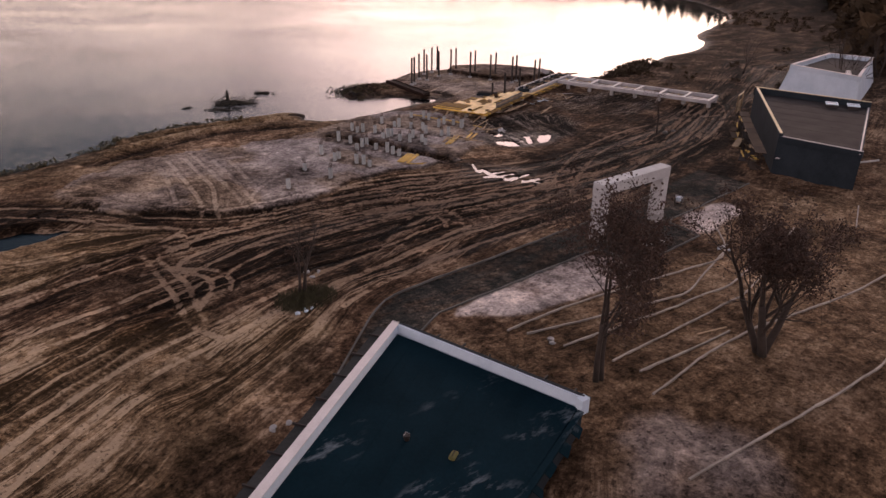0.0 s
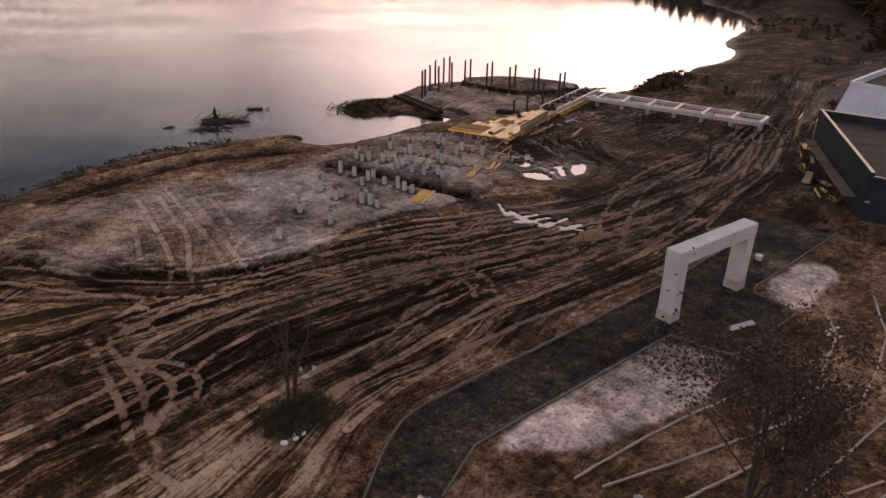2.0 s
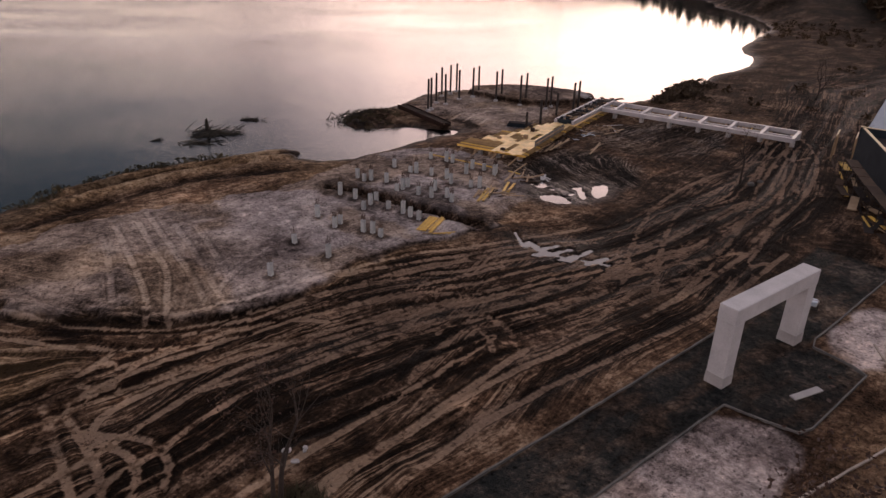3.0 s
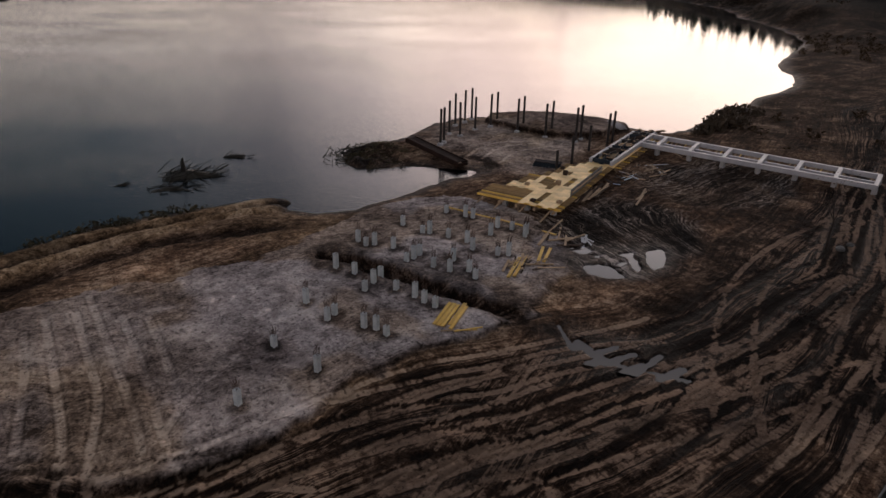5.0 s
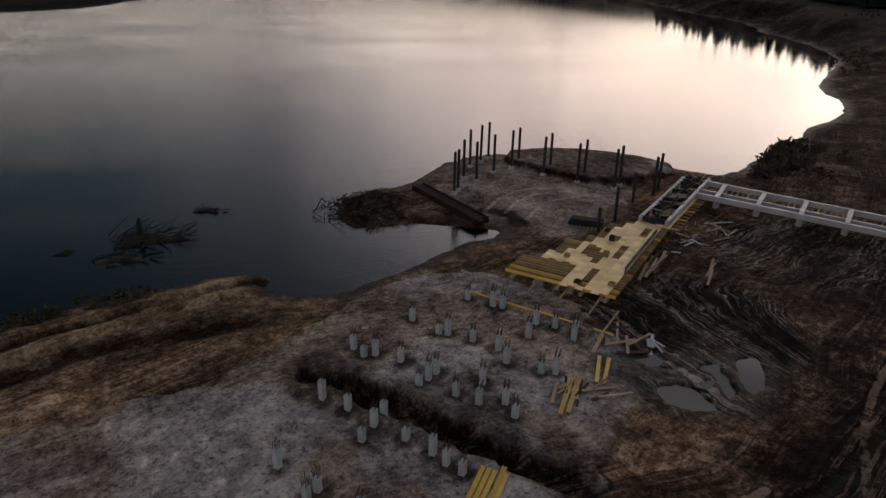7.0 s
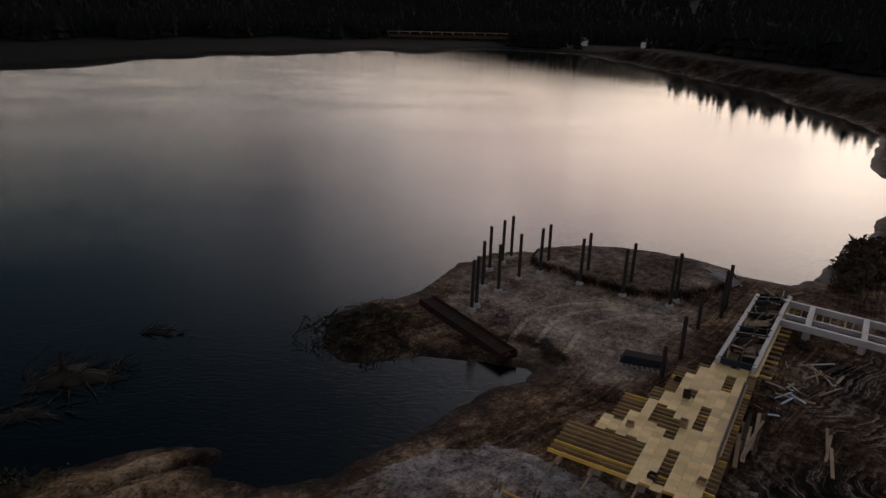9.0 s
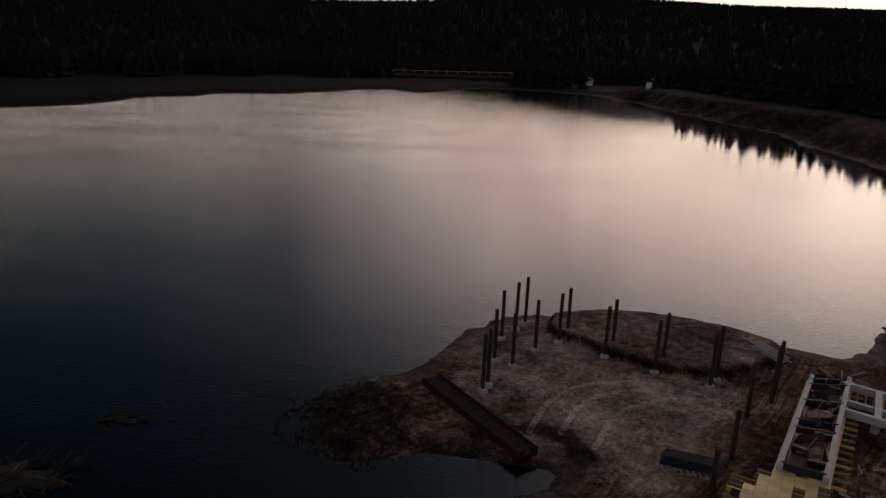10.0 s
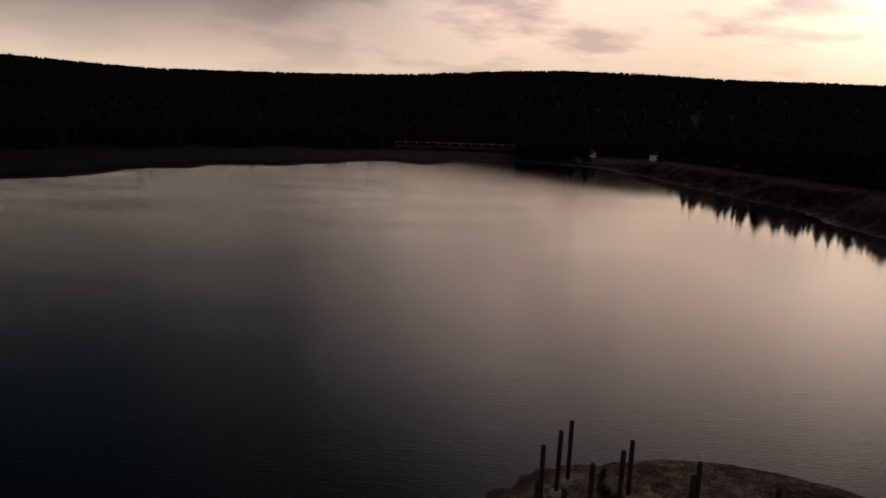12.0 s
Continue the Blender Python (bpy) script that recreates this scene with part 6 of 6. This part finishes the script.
# ================= the far shore =================
def forest(name, count, seed, reach, lo_h, hi_h, label, keep, mat=None, broad=1.0):
    """Firs and pines as one mesh: a short trunk under two or three ragged cones."""
    rs = np.random.RandomState(seed)
    n = count * 6
    az, dist = rs.uniform(-75, 125, n), np.sqrt(rs.uniform(reach[0] ** 2, reach[1] ** 2, n))
    x, y = 35 + dist * np.sin(np.radians(az)), 60 + dist * np.cos(np.radians(az))
    d, _, _ = to_line(x, y, LAKE, True)
    sd = np.where(inside(x, y, LAKE), -d, d)
    ok = keep(x, y, sd, rs.uniform(0, 1, n))
    x, y = x[ok][:count], y[ok][:count]
    z = lie(x, y) - 0.5
    m = len(x)
    high, wide, turn = rs.uniform(lo_h, hi_h, m), broad * rs.uniform(0.13, 0.26, m), rs.uniform(0, 6.28, m)
    sides, tiers = 6, ((0.10, 1.0, 0.50), (0.34, 0.80, 0.76), (0.60, 0.52, 1.0))
    co, fa, base = [], [], 0
    ang = turn[:, None] + np.arange(sides)[None] * 2 * np.pi / sides
    for b, w, t in tiers:
        r = (high * wide * w)[:, None] * (1 + 0.35 * rs.uniform(-1, 1, (m, sides)))
        ring = np.stack([x[:, None] + r * np.cos(ang), y[:, None] + r * np.sin(ang), z[:, None] + (high * b)[:, None] + 0.05 * high[:, None] * rs.uniform(-1, 1, (m, sides))], -1)
        top = np.stack([x, y, z + high * t], -1)[:, None]
        block = np.concatenate([ring, top], 1)
        idx = base + np.arange(m)[:, None] * (sides + 1)
        for q in range(sides):
            fa.append(np.concatenate([idx + q, idx + (q + 1) % sides, idx + sides], 1))
        co.append(block.reshape(-1, 3)); base += m * (sides + 1)
    co, fa = np.concatenate(co), np.concatenate(fa)
    me = bpy.data.meshes.new(name)
    me.from_pydata(co.tolist(), [], fa.tolist())
    me.materials.append(mat or M_FOREST)
    return tagged(new(name, me), label, "forest", kind="stuff")


def shore_trees(x, y, sd, r):
    az = np.degrees(np.arctan2(x - 35, y - 60))
    edge = np.where(az < 27, 120.0 + 18 * np.sin(az * 0.9), np.where(az < 41, 105.0 + 25 * np.sin(az * 2.3), np.where(az < 48, 26.0, 32.0)))
    return (sd > edge) & (r < 0.8) & (np.hypot(x - 395, y - 335) > 60) & (sd < 300) & ((y > 235) | (x > 250) | (az < -20)) & (az < 72)


def hill_trees(x, y, sd, r):
    az = np.degrees(np.arctan2(x - 35, y - 60))
    return (sd > 270) & (sd < 2850) & (az < 95) & (np.hypot(x - 400, y - 345) > 50)


def east_trees(x, y, sd, r):
    return (sd > 30) & (x > 150) & (y < 130)


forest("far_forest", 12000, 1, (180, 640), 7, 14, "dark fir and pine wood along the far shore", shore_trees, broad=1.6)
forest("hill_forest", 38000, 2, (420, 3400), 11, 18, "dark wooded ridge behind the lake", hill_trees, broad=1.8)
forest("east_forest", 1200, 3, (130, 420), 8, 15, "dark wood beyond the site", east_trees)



def scrub_ground(x, y, sd, r):
    return (sd > 2.0) & (sd < 90) & (x > 84) & (x < 260) & (y < 125) & (y > 20) & ((x > 125) | (r < 0.25)) & (fbm(x * 0.05, y * 0.05, 201, 3) > 0.02) & (y > 0.35 * x + 17 + 10 * (r - 0.5))


def scrub_wood(x, y, sd, r):
    return (sd > 28) & (x > 118) & (x < 280) & (y < 100) & (y > 10)




def bushes(name, x, y, lo_h, hi_h, wide, leaves, seed, label, mat, kind="stuff"):
    """Low bushes as tufts of small tilted leaf sprays with gaps between them."""
    rs = np.random.RandomState(seed)
    m = len(x)
    high = rs.uniform(lo_h, hi_h, m)
    u = rs.normal(0, 1, (m, leaves, 3))
    u /= np.linalg.norm(u, axis=2, keepdims=True)
    u *= rs.uniform(0.35, 1.0, (m, leaves, 1)) ** 0.5
    z = lie(x, y)
    c = np.stack([x[:, None] + u[..., 0] * (high * wide)[:, None], y[:, None] + u[..., 1] * (high * wide)[:, None], z[:, None] + (high * 0.5)[:, None] * (0.85 + 0.95 * u[..., 2])], -1)
    e1, e2 = rs.normal(0, 1, c.shape), rs.normal(0, 1, c.shape)
    size = (high * 0.17)[:, None, None] * rs.uniform(0.5, 1.3, (m, leaves, 1))
    e1, e2 = e1 * size, e2 * size * 0.6
    co = np.stack([c - e1, c + e2, c + e1 * 1.2, c - e2 * 0.8], 2).reshape(-1, 3)
    fa = np.arange(len(co)).reshape(-1, 4)
    me = bpy.data.meshes.new(name)
    me.from_pydata(co.tolist(), [], fa.tolist())
    me.materials.append(mat)
    return tagged(new(name, me), label, "shrub", kind=kind)


def spread(count, seed, x0, x1, y0, y1, keep):
    rs = np.random.RandomState(seed)
    x, y = rs.uniform(x0, x1, count * 5), rs.uniform(y0, y1, count * 5)
    d, _, _ = to_line(x, y, LAKE, True)
    sd = np.where(inside(x, y, LAKE), -d, d)
    ok = keep(x, y, sd, rs.uniform(0, 1, count * 5))
    return x[ok][:count], y[ok][:count]


bushes("scrub", *spread(420, 4, 84, 260, 20, 125, scrub_ground), 0.4, 1.3, 0.9, 40, 41, "dark low scrub on the rough shore", M_SCRUB)
_bank = lambda x, y, sd, r: (sd > 0.3) & (sd < 4.5 + 4 * fbm(x * 0.3, y * 0.3, 205, 2)) & (fbm(x * 0.25, y * 0.25, 206, 3) > -0.12)
bushes("shrubs", *spread(110, 6, 83.5, 99, 68, 79, _bank), 0.3, 1.4, 0.8, 46, 42, "dark leafless shrubs along the bank", M_SCRUB_DK)
# turf and moss along the water's edge
_west = lambda x, y, sd, r: (sd > -0.5) & (sd < 1.3) & (fbm(x * 0.3, y * 0.3, 207, 3) > -0.08) & (x < 34)
bushes("turf_fringe", *spread(420, 7, -30, 36, 60, 82, _west), 0.25, 0.6, 1.4, 30, 43, "dark mossy turf along the ragged shore", M_TURF)
_tip = lambda x, y, sd, r: (np.hypot((x - 48.5) / 1.3, y - 82.6) < 4.2) & (sd > -0.9) & (fbm(x * 0.5, y * 0.5, 208, 3) > -0.12)
bushes("turf_mound", *spread(150, 8, 42, 56, 77, 88, _tip), 0.12, 0.36, 2.2, 26, 44, "dark tangled turf on the spit end", M_TURF)
bushes("scrub_wood", *spread(900, 5, 110, 290, 5, 100, scrub_wood), 3.0, 7.5, 0.5, 90, 45, "olive brown scrub wood beyond the halls", M_SCRUB)

# ---- low dam with a railing at the lake's head ----
dam = thing("dam", (0, 0, 0), "low concrete dam with a pale railing across the lake head", "dam")
part("wall", bar((258, 428, 4.6), (328, 378, 5.6), 1.0, 1.6), M_DARKWOOD, dam)
part("rail", bar((258, 428, 7.2), (328, 378, 8.2), 0.3, 0.3), M_WOOD, dam)
for k in range(14):
    f = k / 13
    x, y = 258 + 70 * f, 428 - 50 * f
    part("post", box((x - 0.15, y - 0.15, 5.8 + f), (x + 0.15, y + 0.15, 7.2 + f)), M_WOOD, dam)


# ---- houses above the east bank ----
def house(x, y, turn, w, d, h, label):
    z = height_at(x, y)
    ob = thing("house", (x, y, z), label, "house", "houses on the far bank", turn=turn)
    part("wall", box((-w / 2, -d / 2, -1), (w / 2, d / 2, h)), M_PARAPET, ob)
    bm = bmesh.new()
    r = h + 0.35 * d
    for sx in (-1,):
        v = [bm.verts.new(p) for p in ((-w / 2 - 0.5, -d / 2 - 0.5, h - 0.3), (w / 2 + 0.5, -d / 2 - 0.5, h - 0.3), (w / 2 + 0.5, d / 2 + 0.5, h - 0.3), (-w / 2 - 0.5, d / 2 + 0.5, h - 0.3), (-w / 2 - 0.5, 0, r), (w / 2 + 0.5, 0, r))]
        for f in ((0, 1, 5, 4), (2, 3, 4, 5), (0, 4, 3), (1, 2, 5), (0, 3, 2, 1)):
            bm.faces.new([v[i] for i in f])
    part("roof", bm, M_DARKWOOD, ob)
    for k in range(3):
        win = part("window", box((-w / 3 + k * w / 3 - 0.6, -d / 2 - 0.06, 1.0), (-w / 3 + k * w / 3 + 0.6, -d / 2 + 0.02, 2.4)), M_CAP, ob)
        part("pane", box((-w / 3 + k * w / 3 - 0.5, -d / 2 - 0.08, 1.1), (-w / 3 + k * w / 3 + 0.5, -d / 2 - 0.062, 2.3)), M_FACADE_DK, win)
    return ob


house(408, 352, 35, 7, 6, 4.0, "white-walled house with dark roof above the bank")
house(420, 336, 45, 6, 5, 3.4, "white-walled house with dark roof above the bank")
house(381, 382, 30, 6, 5, 3.4, "white-walled house with dark roof above the bank")
